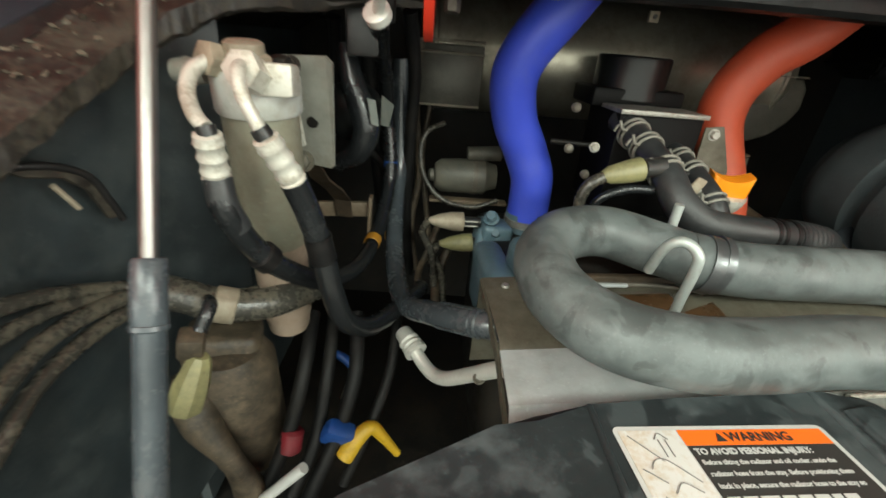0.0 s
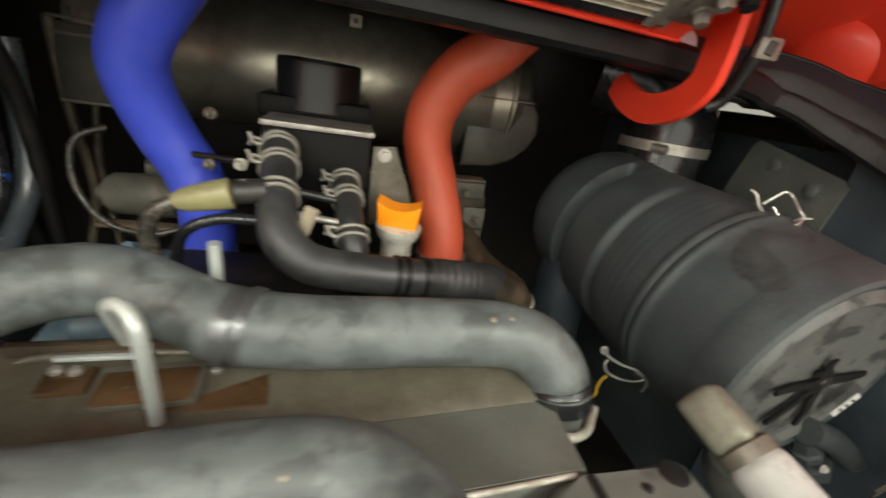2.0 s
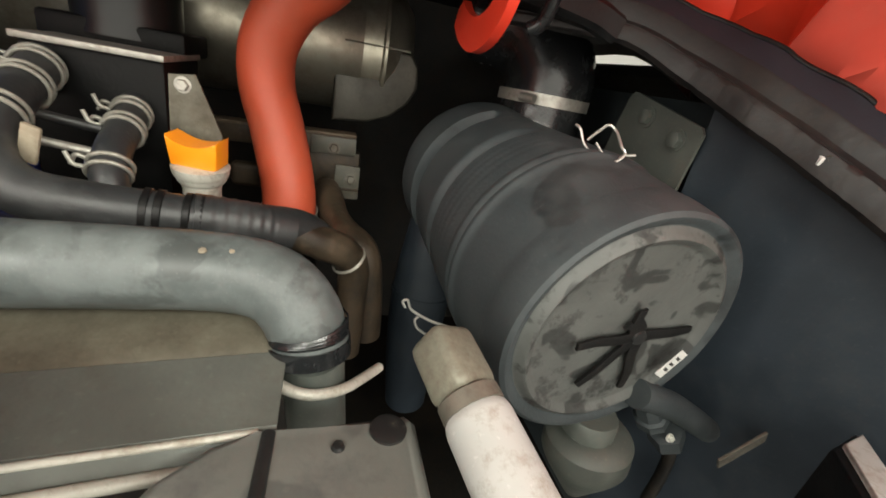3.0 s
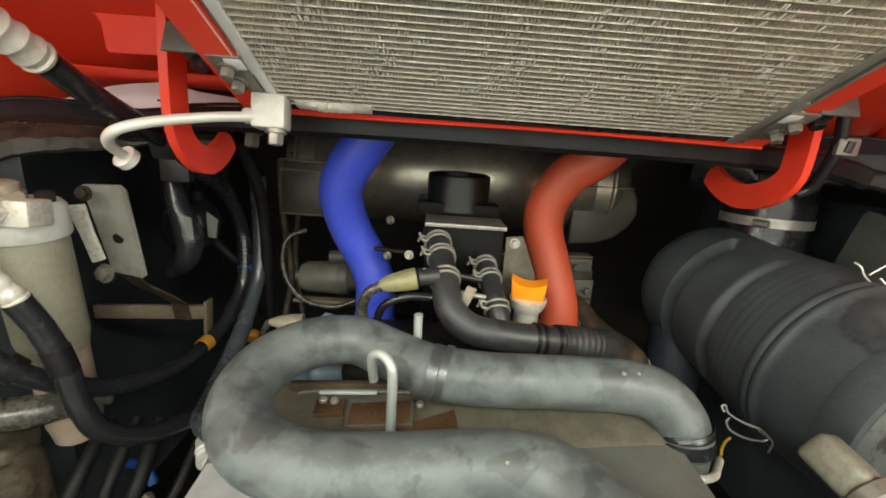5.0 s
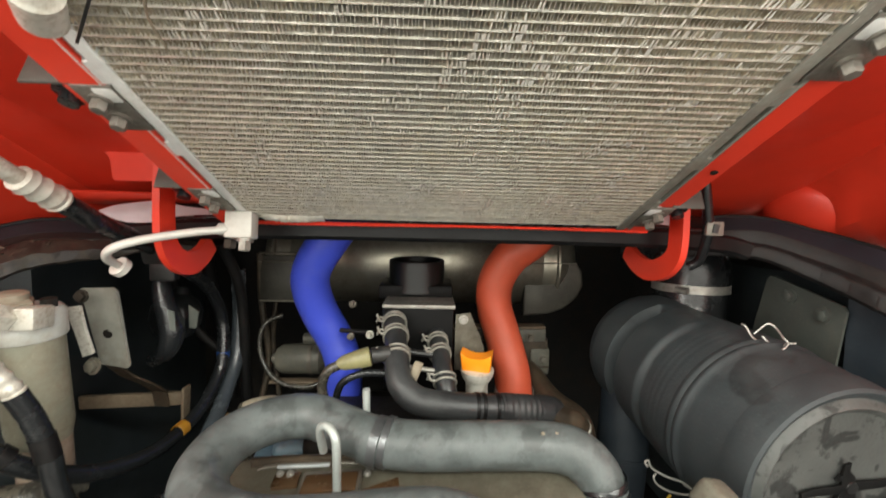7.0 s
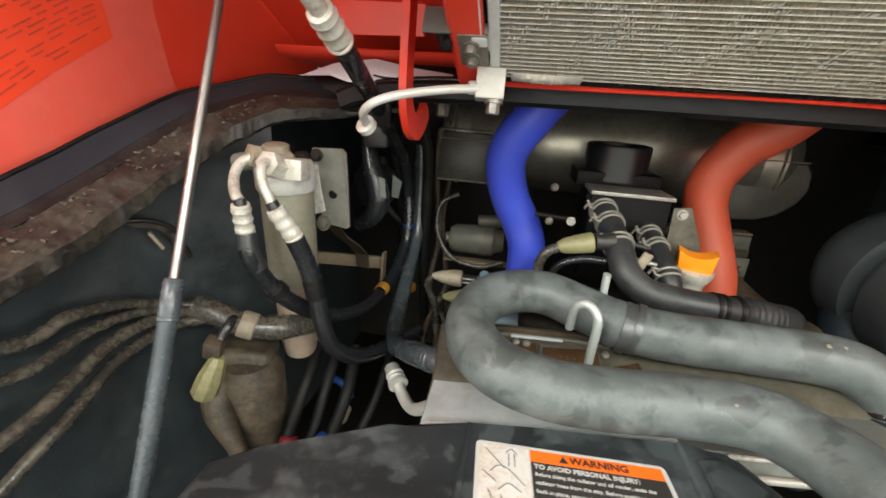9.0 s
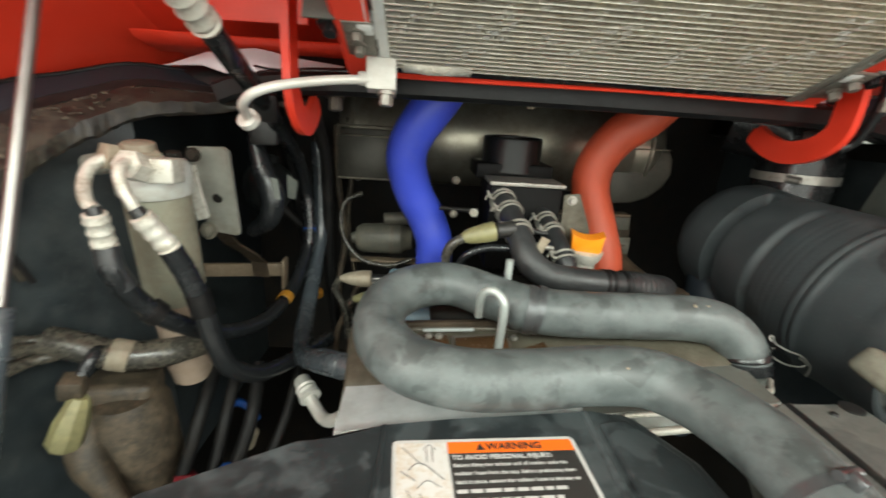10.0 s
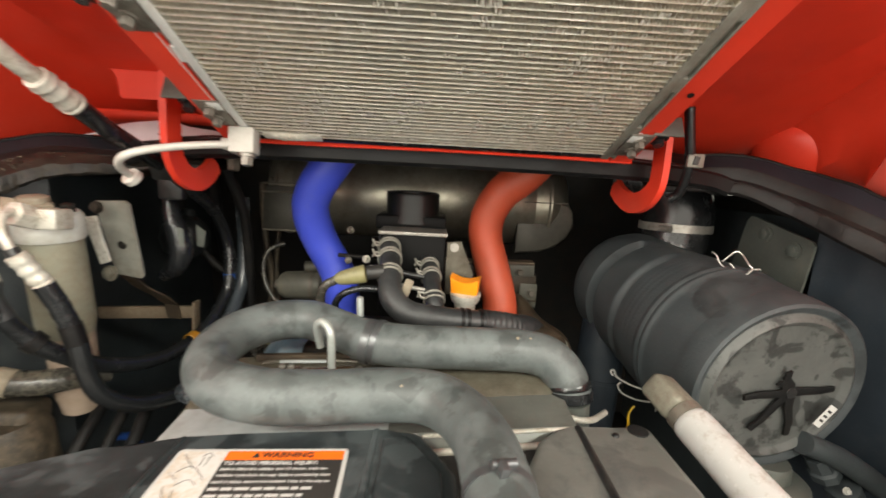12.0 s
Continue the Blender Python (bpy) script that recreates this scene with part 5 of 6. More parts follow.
# ---- blue and red coolant hoses ----
bh = thing("blue_hose", (0.215, 0.85, 1.0), "thick blue silicone coolant hose", "hose", "silicone hoses")
part("sleeve", tube([(0.27, 0.80, 1.52), (0.200, 0.79, 1.425), (0.152, 0.805, 1.352), (0.140, 0.822, 1.297), (0.158, 0.845, 1.225), (0.190, 0.852, 1.165), (0.212, 0.846, 1.112), (0.216, 0.846, 1.06), (0.215, 0.845, 1.012)], 0.0450, 36), "blue", bh)
part("hose_clamp", lathe([(0, 0.0460), (0, 0.0485), (0.016, 0.0485), (0.016, 0.0460)], (0.215, 0.845, 1.004), (0, 0, 1), 32, close=False), "steel", bh, "steel hose clamp")
r2 = thing("red_hose", (0.64, 0.81, 1.05), "thick red silicone coolant hose", "hose", "silicone hoses")
part("sleeve", tube([(0.76, 0.82, 1.52), (0.680, 0.832, 1.425), (0.628, 0.85, 1.378), (0.595, 0.865, 1.315), (0.592, 0.868, 1.25), (0.612, 0.855, 1.18), (0.635, 0.825, 1.09), (0.64, 0.81, 1.02)], 0.0450, 36), "red_hose", r2)
part("hose_clamp", lathe([(0, 0.0460), (0, 0.0485), (0.016, 0.0485), (0.016, 0.0460)], (0.639, 0.813, 1.04), (0.02, -0.18, 1), 32, close=False), "steel", r2, "steel hose clamp")

# ---- muffler ----
mf = thing("muffler", (0.42, 1.13, 1.2), "black painted cylindrical muffler with seamed ends", "muffler")
part("shell", lathe([(0.08, 0.137), (0.085, 0.140), (0.80, 0.140), (0.805, 0.137)], (-0.05, 1.13, 1.342), (1, 0, 0), 64), "muffler", mf)
part("end_cap", lathe([(0, 0.0), (0, 0.10), (0.012, 0.128), (0.03, 0.138), (0.034, 0.144), (0.040, 0.144), (0.044, 0.139), (0.085, 0.139)], (-0.05, 1.13, 1.342), (1, 0, 0), 64), "muffler", mf)
part("end_cap", lathe([(0.80, 0.139), (0.84, 0.139), (0.844, 0.144), (0.85, 0.144), (0.854, 0.138), (0.88, 0.125), (0.91, 0.09), (0.92, 0)], (-0.05, 1.13, 1.342), (1, 0, 0), 64), "muffler", mf)
for z in (1.362, 1.338, 1.228):
    part("seam", tube([(-0.045, 0.976, z), (0.02, 0.976, z), (0.095, 0.976, z)], 0.0028, 8), "muffler", mf)
part("strap_plate", box(0.14, 0.010, 0.13, pose(0.025, 0.983, 1.290), 0.003), "muffler_dark", mf, "black heat-shield plate")
part("end_bracket", slab([(0.70, 1.344), (0.851, 1.346), (0.868, 1.323), (0.873, 1.281), (0.855, 1.245), (0.82, 1.214), (0.775, 1.197), (0.70, 1.19)], 0.022, Matrix.Translation((0, 1.004, 0)) @ Matrix(((1, 0, 0, 0), (0, 0, -1, 0), (0, 1, 0, 0), (0, 0, 0, 1))), 0.006), "muffler_dark", mf, "dull rounded end bracket")
# paler strip along the end bracket's top edge
part("bracket_edge", box(0.13, 0.018, 0.003, pose(0.780, 0.993, 1.3475, 0, -0.8, 0)), "shield", mf, "pale strip along the top edge")
for x, y, z in ((0.447, 0.981, 1.44), (0.05, 1.0, 1.455)):
    nut = box(0.022, 0.010, 0.022, pose(x, y, z), 0.002)
    part("square_nut", nut, "tan", mf, "square nut")
    # black disc painted in for the nut's shaded hole
    part("nut_hole", lathe([(0, 0.005), (0.003, 0.005), (0.003, 0)], (x, y - 0.0045, z), (0, -1, 0), 12), "black_satin", mf)

# ---- inlet block ----
ib = thing("inlet_block", (0.40, 0.80, 1.1), "black cast block with a round open inlet on top", "engine part")
part("body", box(0.156, 0.16, 0.19, pose(0.403, 0.822, 1.172), 0.004), "black_cast", ib)
part("top_plate", box(0.162, 0.17, 0.008, pose(0.403, 0.819, 1.271), 0.001), "steel", ib, "bare metal plate edge")
part("shoulder", box(0.182, 0.13, 0.036, pose(0.392, 0.895, 1.285), 0.006), "black_cast", ib)
part("inlet", lathe([(0, 0.074), (0.018, 0.071), (0.070, 0.0715), (0.076, 0.070), (0.078, 0.066), (0.076, 0.062), (0.03, 0.060), (0.02, 0)], (0.392, 0.895, 1.284), (0, -0.02, 1), 24), "inlet_gloss", ib, "glossy inlet neck")
part("side_lever", strip([[(0.486, 0.744, 1.254), (0.5185, 0.744, 1.258)], [(0.4855, 0.741, 1.215), (0.534, 0.741, 1.221)], [(0.485, 0.738, 1.175), (0.550, 0.738, 1.182)], [(0.485, 0.735, 1.13), (0.556, 0.735, 1.13)]], 0.004), "shield", ib, "dusty steel side lever")
part("lever_bolt", hexbolt((0.503, 0.740, 1.243), (0, -1, 0), 0.008, 0.01), "steel", ib)
part("side_bolt", hexbolt((0.294, 0.748, 1.203), (-0.2, -1, 0.1), 0.007, 0.012), "alu_white", ib, "bright bolt head")
for x, y, z in ((0.288, 0.750, 1.151), (0.250, 0.758, 1.196), (0.252, 0.770, 1.268)):
    part("side_nut", lathe([(0, 0.009), (0.006, 0.009), (0.008, 0.005), (0.014, 0.005), (0.015, 0)], (x, y, z), (-0.25, -1, 0.1), 8), "rod_steel", ib, "small bright nut")
part("stud_rod", rod((0.22, 0.78, 1.203), (0.30, 0.76, 1.204), 0.005, 10), "dark", ib)


def spring_clamp(c, axis, r):
    """A spring-wire hose clamp with two upright ears."""
    bm = bmesh.new()
    ax = Vector(axis).normalized()
    qq = ax.to_track_quat("Z", "Y")
    for s in (-1, 1):
        ring = [Vector(c) + ax * 0.006 * s + qq @ Vector((r * math.cos(k * math.pi / 9), r * math.sin(k * math.pi / 9), 0)) for k in range(19)]
        tube(ring, 0.0026, 8, 2, bm)
        ear = Vector(c) + ax * 0.006 * s + Vector((-r * 0.85, -r * 0.35, r * 0.35))
        tube([ear, ear + Vector((-0.010, -0.002, 0.003)), ear + Vector((-0.016, -0.002, 0.012 * s + 0.004))], 0.0026, 8, 4, bm)
    return bm


h2 = thing("coolant_hose", (0.45, 0.6, 1.1), "black rubber coolant hose with spring clamps", "hose", "small coolant hoses")
H2 = [(0.340, 0.775, 1.252), (0.352, 0.715, 1.232), (0.360, 0.655, 1.212), (0.366, 0.605, 1.192), (0.376, 0.572, 1.163), (0.410, 0.556, 1.139), (0.47, 0.553, 1.131), (0.53, 0.556, 1.126), (0.60, 0.575, 1.116), (0.665, 0.61, 1.10), (0.70, 0.66, 1.06)]
part("hose", tube(H2, lambda s: 0.0225 + 0.0025 * min(1, max(0, (s - 0.25) * 6)), 24), "dusty_black", h2)
for p, ax in (((0.350, 0.726, 1.236), (0.15, -0.94, -0.3)), ((0.357, 0.682, 1.221), (0.13, -0.94, -0.3)), ((0.364, 0.620, 1.199), (0.1, -0.9, -0.4))):
    part("spring_clamp", spring_clamp(p, ax, 0.0255), "clamp_wire", h2, "spring-wire hose clamp")
for x, y, z in ((0.514, 0.555, 1.128), (0.526, 0.556, 1.127), (0.551, 0.561, 1.1245), (0.563, 0.564, 1.123)):
    part("wrap_band", lathe([(-0.004, 0.0252), (-0.003, 0.0268), (0.003, 0.0268), (0.004, 0.0252)], (x, y, z), (1, 0.12, -0.12), 28, close=False), "black_gloss", h2, "shiny tape band")
part("pipe_end", tube([(0.555, 0.562, 1.124), (0.61, 0.578, 1.114), (0.655, 0.597, 1.101)], lambda q: 0.0272 + 0.0006 * math.sin(q * 60) * (0.1 < q < 0.75), 24, 24), "dusty_black", h2, "grey dusty ribbed hose end")
part("stub", tube([(0.645, 0.594, 1.104), (0.690, 0.612, 1.082), (0.725, 0.630, 1.062), (0.745, 0.645, 1.03), (0.748, 0.652, 0.98), (0.748, 0.66, 0.86)], lambda q: 0.019 + 0.005 * min(1, q * 4), 20), "brown", h2, "rusty brown pipe elbow")
part("wire_ring", lathe([(-0.003, 0.0245), (0.0, 0.0275), (0.003, 0.0245)], (0.737, 0.638, 1.045), (0.55, 0.3, -0.8), 24, close=False), "clamp_wire", h2, "spring-wire hose clamp")
h3 = thing("coolant_hose", (0.46, 0.65, 1.1), "short black rubber hose with spring clamps", "hose", "small coolant hoses")
part("hose", tube([(0.440, 0.775, 1.215), (0.446, 0.725, 1.198), (0.452, 0.670, 1.180), (0.457, 0.625, 1.160), (0.465, 0.60, 1.13), (0.475, 0.595, 1.08)], 0.019, 22), "dusty_black", h3)
for p, ax in (((0.446, 0.722, 1.197), (0.1, -0.94, -0.3)), ((0.451, 0.682, 1.184), (0.1, -0.94, -0.3)), ((0.459, 0.617, 1.152), (0.1, -0.8, -0.6))):
    part("spring_clamp", spring_clamp(p, ax, 0.0215), "clamp_wire", h3, "spring-wire hose clamp")
part("cross_port", rod((0.375, 0.66, 1.196), (0.44, 0.67, 1.184), 0.006, 12), "black_satin", h3)
part("cross_port", rod((0.38, 0.62, 1.178), (0.45, 0.63, 1.165), 0.005, 12), "steel", h3)
part("side_tab", box(0.018, 0.006, 0.045, pose(0.402, 0.592, 1.178, 10, 20, 0), 0.003), "tan", h2, "tan plastic tab")

oc = thing("oil_filler_cap", (0.532, 0.69, 1.10), "orange plastic oil filler cap on a pale neck", "filler cap")
capbm = bmesh.new()
prof = []
for k in range(13):
    s = -1 + k / 6
    prof.append((s * 0.030, 0.030 + 0.010 * abs(s) ** 2.2))
low = [(0.027, 0.006), (0.018, 0.0), (-0.018, 0.0), (-0.027, 0.006)]
outline = prof + low
front = [capbm.verts.new((x, -0.016, z)) for x, z in outline]
back = [capbm.verts.new((x, 0.016, z)) for x, z in outline]
capbm.faces.new(front)
capbm.faces.new(back[::-1])
for j in range(len(outline)):
    k = (j + 1) % len(outline)
    capbm.faces.new((front[j], back[j], back[k], front[k]))
bmesh.ops.bevel(capbm, geom=[e for e in capbm.edges if abs(e.verts[0].co.y - e.verts[1].co.y) < 1e-6], offset=0.003, segments=2, affect="EDGES", profile=0.5)
bmesh.ops.transform(capbm, matrix=Matrix.Translation((0.531, 0.695, 1.143)) @ pose(0, 0, 0, 6, 0, -14) @ Matrix.Diagonal((1.12, 1.12, 1.12, 1)), verts=capbm.verts)
part("grip", capbm, "orange", oc)
part("cap_skirt", lathe([(-0.010, 0.028), (-0.006, 0.031), (-0.001, 0.031), (0.001, 0.034), (0.009, 0.036), (0.013, 0.036), (0.015, 0.030)], (0.532, 0.695, 1.134), (0, -0.1, 1), 28), "alu_white", oc, "pale threaded skirt")
part("neck", lathe([(-0.08, 0.024), (-0.020, 0.024), (-0.010, 0.026), (0.0, 0.026)], (0.532, 0.694, 1.134), (0, -0.05, 1), 28), "alu_white", oc, "pale filler neck")

# ---- sensors and small connectors round the engine ----
sn = thing("sensor_connector", (0.285, 0.595, 1.18), "yellowed nylon plug with a grey cable", "connector", "plugs on the engine")
part("plug", lathe([(-0.036, 0.008), (-0.024, 0.014), (0.008, 0.018), (0.026, 0.0185), (0.028, 0.012)], (0.290, 0.598, 1.198), (1, 0.15, 0.22), 20), "olive", sn)
part("socket", rod((0.318, 0.602, 1.205), (0.352, 0.61, 1.208), 0.015, 16), "black_satin", sn)
part("cable", tube([(0.262, 0.594, 1.191), (0.238, 0.59, 1.178), (0.228, 0.59, 1.150), (0.236, 0.59, 1.11), (0.25, 0.60, 1.06)], 0.009, 14), "loom", sn)
part("cable", tube([(0.345, 0.60, 1.172), (0.30, 0.60, 1.170), (0.262, 0.60, 1.150), (0.245, 0.61, 1.10)], 0.007, 12), "black_rubber", sn)
for (x, y, z), ax, lb in (((0.046, 0.78, 1.023), (1, 0.05, 0.0), "brown-tan plug with blade terminals"), ((0.072, 0.798, 0.966), (1, 0.02, 0.1), "yellowed plug on a short wire")):
    cn = thing("wire_plug", (x, y, z), lb, "connector", "plugs on the engine")
    part("shell", lathe([(-0.05, 0.006), (-0.03, 0.014), (0.0, 0.020), (0.022, 0.020), (0.024, 0.014)], (x, y, z), ax, 18), "olive" if z < 1 else "tan", cn)
    part("terminal", rod(along((x, y, z), ax, 0.02), along((x, y, z), ax, 0.058), 0.011, 12), "black_satin", cn)
    for dz in (-0.005, 0.005):
        part("blade", rod(along((x, y - 0.011, z + dz), ax, 0.026), along((x, y - 0.011, z + dz), ax, 0.052), 0.0014, 6), "steel", cn)
    part("wire", tube([along((x, y, z), ax, -0.05), (x - 0.062, y, z - 0.03), (x - 0.04, y, z - 0.08), (x - 0.03, y, z - 0.16)], 0.008, 12), "loom", cn)

pm = thing("starter_motor", (0.09, 0.97, 1.0), "dusty grey starter body low behind the blue hose", "starter motor")
part("body", lathe([(-0.075, 0.0), (-0.07, 0.030), (-0.055, 0.040), (0.05, 0.044), (0.06, 0.035), (0.08, 0.03)], (0.075, 0.975, 1.066), (1, 0.05, 0.02), 32), "starter", pm)
part("solenoid", lathe([(-0.03, 0.016), (0.05, 0.018), (0.055, 0.01)], (0.11, 0.97, 1.125), (1, 0.05, 0.05), 20), "starter", pm)
part("mount_flange", box(0.19, 0.03, 0.008, pose(0.09, 0.945, 1.012), 0.002), "rusty_bar", pm)
part("end_boss", lathe([(0, 0.016), (0.012, 0.015), (0.016, 0.010), (0.018, 0)], (0.005, 0.972, 1.065), (-1, -0.05, 0), 16), "starter", pm)
part("clamp_strap", lathe([(-0.006, 0.0435), (-0.006, 0.0455), (0.006, 0.0455), (0.006, 0.0435)], (0.100, 0.976, 1.067), (1, 0.05, 0.02), 28, close=False), "rod_steel", pm, "rusty steel strap")
part("cable", tube([(0.16, 0.925, 1.025), (0.10, 0.915, 1.008), (0.03, 0.92, 1.018), (-0.015, 0.93, 1.06), (-0.032, 0.94, 1.12), (-0.02, 0.95, 1.17), (0.02, 0.97, 1.19)], 0.006, 12), "loom", pm)

# ---- receiver drier with its plate ----
rd = thing("receiver_drier", (-0.22, 0.52, 0.9), "grey receiver drier canister with aluminium fittings on top", "drier")
DA, DB = Vector((-0.222, 0.535, 0.92)), Vector((0.015, -0.09, 1)).normalized()
part("canister", lathe([(0.165, 0.039), (0.19, 0.044), (0.355, 0.044)], DA, DB, 40), "drier", rd)
part("lower_sleeve", lathe([(0, 0.026), (0.005, 0.031), (0.03, 0.034), (0.035, 0.036), (0.168, 0.0385)], DA, DB, 40), "sleeve", rd, "pale lower sleeve streaked with dirt")
part("collar", lathe([(0.345, 0.0475), (0.348, 0.049), (0.385, 0.049), (0.392, 0.044), (0.394, 0)], DA, DB, 40), "drier_collar", rd, "pale wide top collar")
part("sight_block", box(0.040, 0.042, 0.034, pose(-0.181, 0.470, 1.303, -4, 0, 6), 0.004), "alu_white", rd, "pale aluminium block")
part("hex_head", lathe([(0, 0.027), (0.022, 0.027), (0.026, 0.022)], (-0.217, 0.482, 1.302), DB, 6), "tan", rd, "tan hex fitting")
part("hex_cap", lathe([(0, 0.021), (0.010, 0.021), (0.013, 0.016)], (-0.217, 0.480, 1.327), DB, 20), "tan", rd)
part("bolt", lathe([(0, 0.012), (0.016, 0.012), (0.018, 0.008)], (-0.190, 0.512, 1.308), DB, 6), "dark", rd)
part("union", lathe([(-0.016, 0.020), (0.010, 0.020), (0.012, 0.014)], (-0.200, 0.436, 1.312), (-0.1, -0.9, 0.35), 6), "alu_white", rd, "hex union nut")
part("union", lathe([(-0.016, 0.019), (0.010, 0.019), (0.012, 0.013)], (-0.247, 0.468, 1.318), (-0.5, -0.8, 0.2), 6), "tan", rd, "hex union nut")
part("side_port", lathe([(0, 0.012), (0.02, 0.016), (0.036, 0.012)], (-0.272, 0.50, 1.302), (-1, 0, 0), 16), "plate", rd)

mp = thing("mounting_plate", (-0.20, 0.63, 1.15), "grey painted steel mounting plate with a hole", "plate")
part("plate", strip([[(-0.222, 0.614, 1.323), (-0.160, 0.609, 1.326), (-0.151, 0.608, 1.318)], [(-0.224, 0.6556, 1.165), (-0.170, 0.652, 1.158), (-0.164, 0.651, 1.162)]], 0.005), "plate", mp, smooth=False)
# raised dark disc drawn for the shade in the bolt hole
part("bolt_hole", lathe([(0, 0.009), (0.0035, 0.009), (0.0035, 0)], (-0.191, 0.6325, 1.232), (0, -1, -0.17), 18), "dark", mp, "dark disc for the shade of a bolt hole")
part("strap", strip([[(-0.226, 0.585, 1.293), (-0.198, 0.583, 1.297)], [(-0.218, 0.594, 1.248), (-0.197, 0.591, 1.252)], [(-0.215, 0.606, 1.197), (-0.195, 0.604, 1.204)]], 0.006), "alu_white", mp, "pale steel strap")
part("bolt", hexbolt((-0.203, 0.590, 1.312), (0, -1, 0.1), 0.009, 0.010), "dark", mp)
part("bolt", hexbolt((-0.200, 0.606, 1.177), (-0.2, -1, 0.2), 0.012, 0.012), "starter", mp, "dusty hex bolt")
part("lower_tab", strip([[(-0.222, 0.655, 1.168), (-0.190, 0.653, 1.164)], [(-0.216, 0.690, 1.128), (-0.184, 0.688, 1.126)], [(-0.200, 0.720, 1.100), (-0.168, 0.719, 1.098)], [(-0.192, 0.752, 1.068), (-0.160, 0.752, 1.066)], [(-0.190, 0.757, 1.030), (-0.158, 0.757, 1.028)]], 0.004), "brown", mp, "bent dusty bracket strap", smooth=False)
tbk = thing("tan_bracket", (-0.20, 0.76, 1.0), "tan dusty steel bar bracket", "bracket")
part("bar", box(0.235, 0.012, 0.030, pose(-0.245, 0.764, 1.038, 0, -3.2, 0), 0.002), "rusty_bar", tbk)
part("end_plate", box(0.006, 0.026, 0.076, pose(-0.123, 0.757, 1.036, 0, 3, 0), 0.001), "rusty_bar", tbk)


def ferrule(a, b, r, parent):
    """A crimped sleeve with three beads."""
    a, b = Vector(a), Vector(b)
    n = (b - a).length
    prof = [(0, r * 0.75), (0.002, r)]
    for k in range(3):
        c = n * (0.2 + 0.29 * k)
        prof += [(c - n * 0.07, r), (c, r * 1.10), (c + n * 0.07, r), (c + n * 0.12, r * 0.93)]
    prof += [(n * 0.93, r * 1.1), (n, r)]
    return part("ferrule", lathe(sorted(prof), a, b - a, 24), "alu_white", parent, "crimped aluminium ferrule")


ha = thing("refrigerant_hose", (-0.2, 0.6, 1.0), "black refrigerant hose with a white pipe and crimped end, looping behind", "hose", "refrigerant hoses")
part("pipe", tube([(-0.247, 0.462, 1.318), (-0.258, 0.445, 1.308), (-0.256, 0.425, 1.290), (-0.240, 0.402, 1.272), (-0.228, 0.395, 1.262)], 0.0078, 16), "alu_white", ha)
part("pipe_tip", rod((-0.2285, 0.395, 1.264), (-0.226, 0.394, 1.254), 0.0095, 14), "black_satin", ha)
ferrule((-0.227, 0.394, 1.258), (-0.232, 0.408, 1.205), 0.0135, ha)
part("hose", tube([(-0.232, 0.408, 1.207), (-0.226, 0.405, 1.17), (-0.213, 0.430, 1.115), (-0.188, 0.462, 1.068), (-0.155, 0.53, 1.015), (-0.125, 0.64, 0.985), (-0.108, 0.76, 1.0), (-0.097, 0.845, 1.06), (-0.095, 0.872, 1.12),
                   (-0.104, 0.885, 1.205), (-0.104, 0.83, 1.285), (-0.102, 0.745, 1.338), (-0.088, 0.60, 1.405), (-0.073, 0.475, 1.447), (-0.071, 0.41, 1.477)], 0.0145, 20), "black_rubber", ha)
part("grey_sleeve", tube([(-0.232, 0.408, 1.208), (-0.228, 0.405, 1.18), (-0.221, 0.414, 1.148)], 0.0152, 18), "dusty_black", ha, "dusty grey sleeve")
part("hose_clip", lathe([(-0.010, 0.015), (-0.008, 0.019), (0.008, 0.019), (0.010, 0.015)], (-0.206, 0.440, 1.098), (0.5, 0.6, -1), 16, close=False), "black_gloss", ha, "black rubber clip")
ferrule((-0.073, 0.350, 1.506), (-0.071, 0.405, 1.479), 0.0165, ha)
part("upper_pipe", tube([(-0.073, 0.350, 1.506), (-0.075, 0.32, 1.522), (-0.08, 0.25, 1.57), (-0.09, 0.15, 1.63)], 0.011, 16), "alu_white", ha)
part("tape_mark", lathe([(-0.012, 0.0148), (-0.011, 0.0158), (0.011, 0.0158), (0.012, 0.0148)], (-0.113, 0.72, 0.993), (0.1, 1, 0.1), 18, close=False), "amber", ha, "amber tape mark")
part("blue_mark", lathe([(-0.008, 0.0148), (-0.007, 0.0154), (0.007, 0.0154), (0.008, 0.0148)], (-0.095, 0.871, 1.11), (0.0, 0.1, 1), 18, close=False), "blue_clip", ha, "blue tape mark")
part("hose_bracket", box(0.04, 0.02, 0.05, pose(-0.087, 0.61, 1.395, 25, 0, 10), 0.006), "black_satin", ha, "black clip on the hose")
hb = thing("refrigerant_hose", (-0.15, 0.44, 1.0), "black refrigerant hose with a thin white pipe and crimped end", "hose", "refrigerant hoses")
part("pipe", tube([(-0.200, 0.425, 1.318), (-0.195, 0.405, 1.312), (-0.188, 0.395, 1.292), (-0.174, 0.393, 1.262)], 0.0068, 16), "alu_white", hb)
part("pipe_tip", rod((-0.176, 0.393, 1.266), (-0.171, 0.394, 1.256), 0.0095, 14), "black_satin", hb)
ferrule((-0.172, 0.394, 1.258), (-0.154, 0.416, 1.206), 0.0135, hb)
part("hose", tube([(-0.155, 0.415, 1.208), (-0.145, 0.428, 1.165), (-0.135, 0.438, 1.11), (-0.124, 0.440, 1.046), (-0.112, 0.455, 0.995), (-0.085, 0.50, 0.955), (-0.05, 0.58, 0.935), (-0.01, 0.68, 0.92)], 0.0150, 20), "black_rubber", hb)
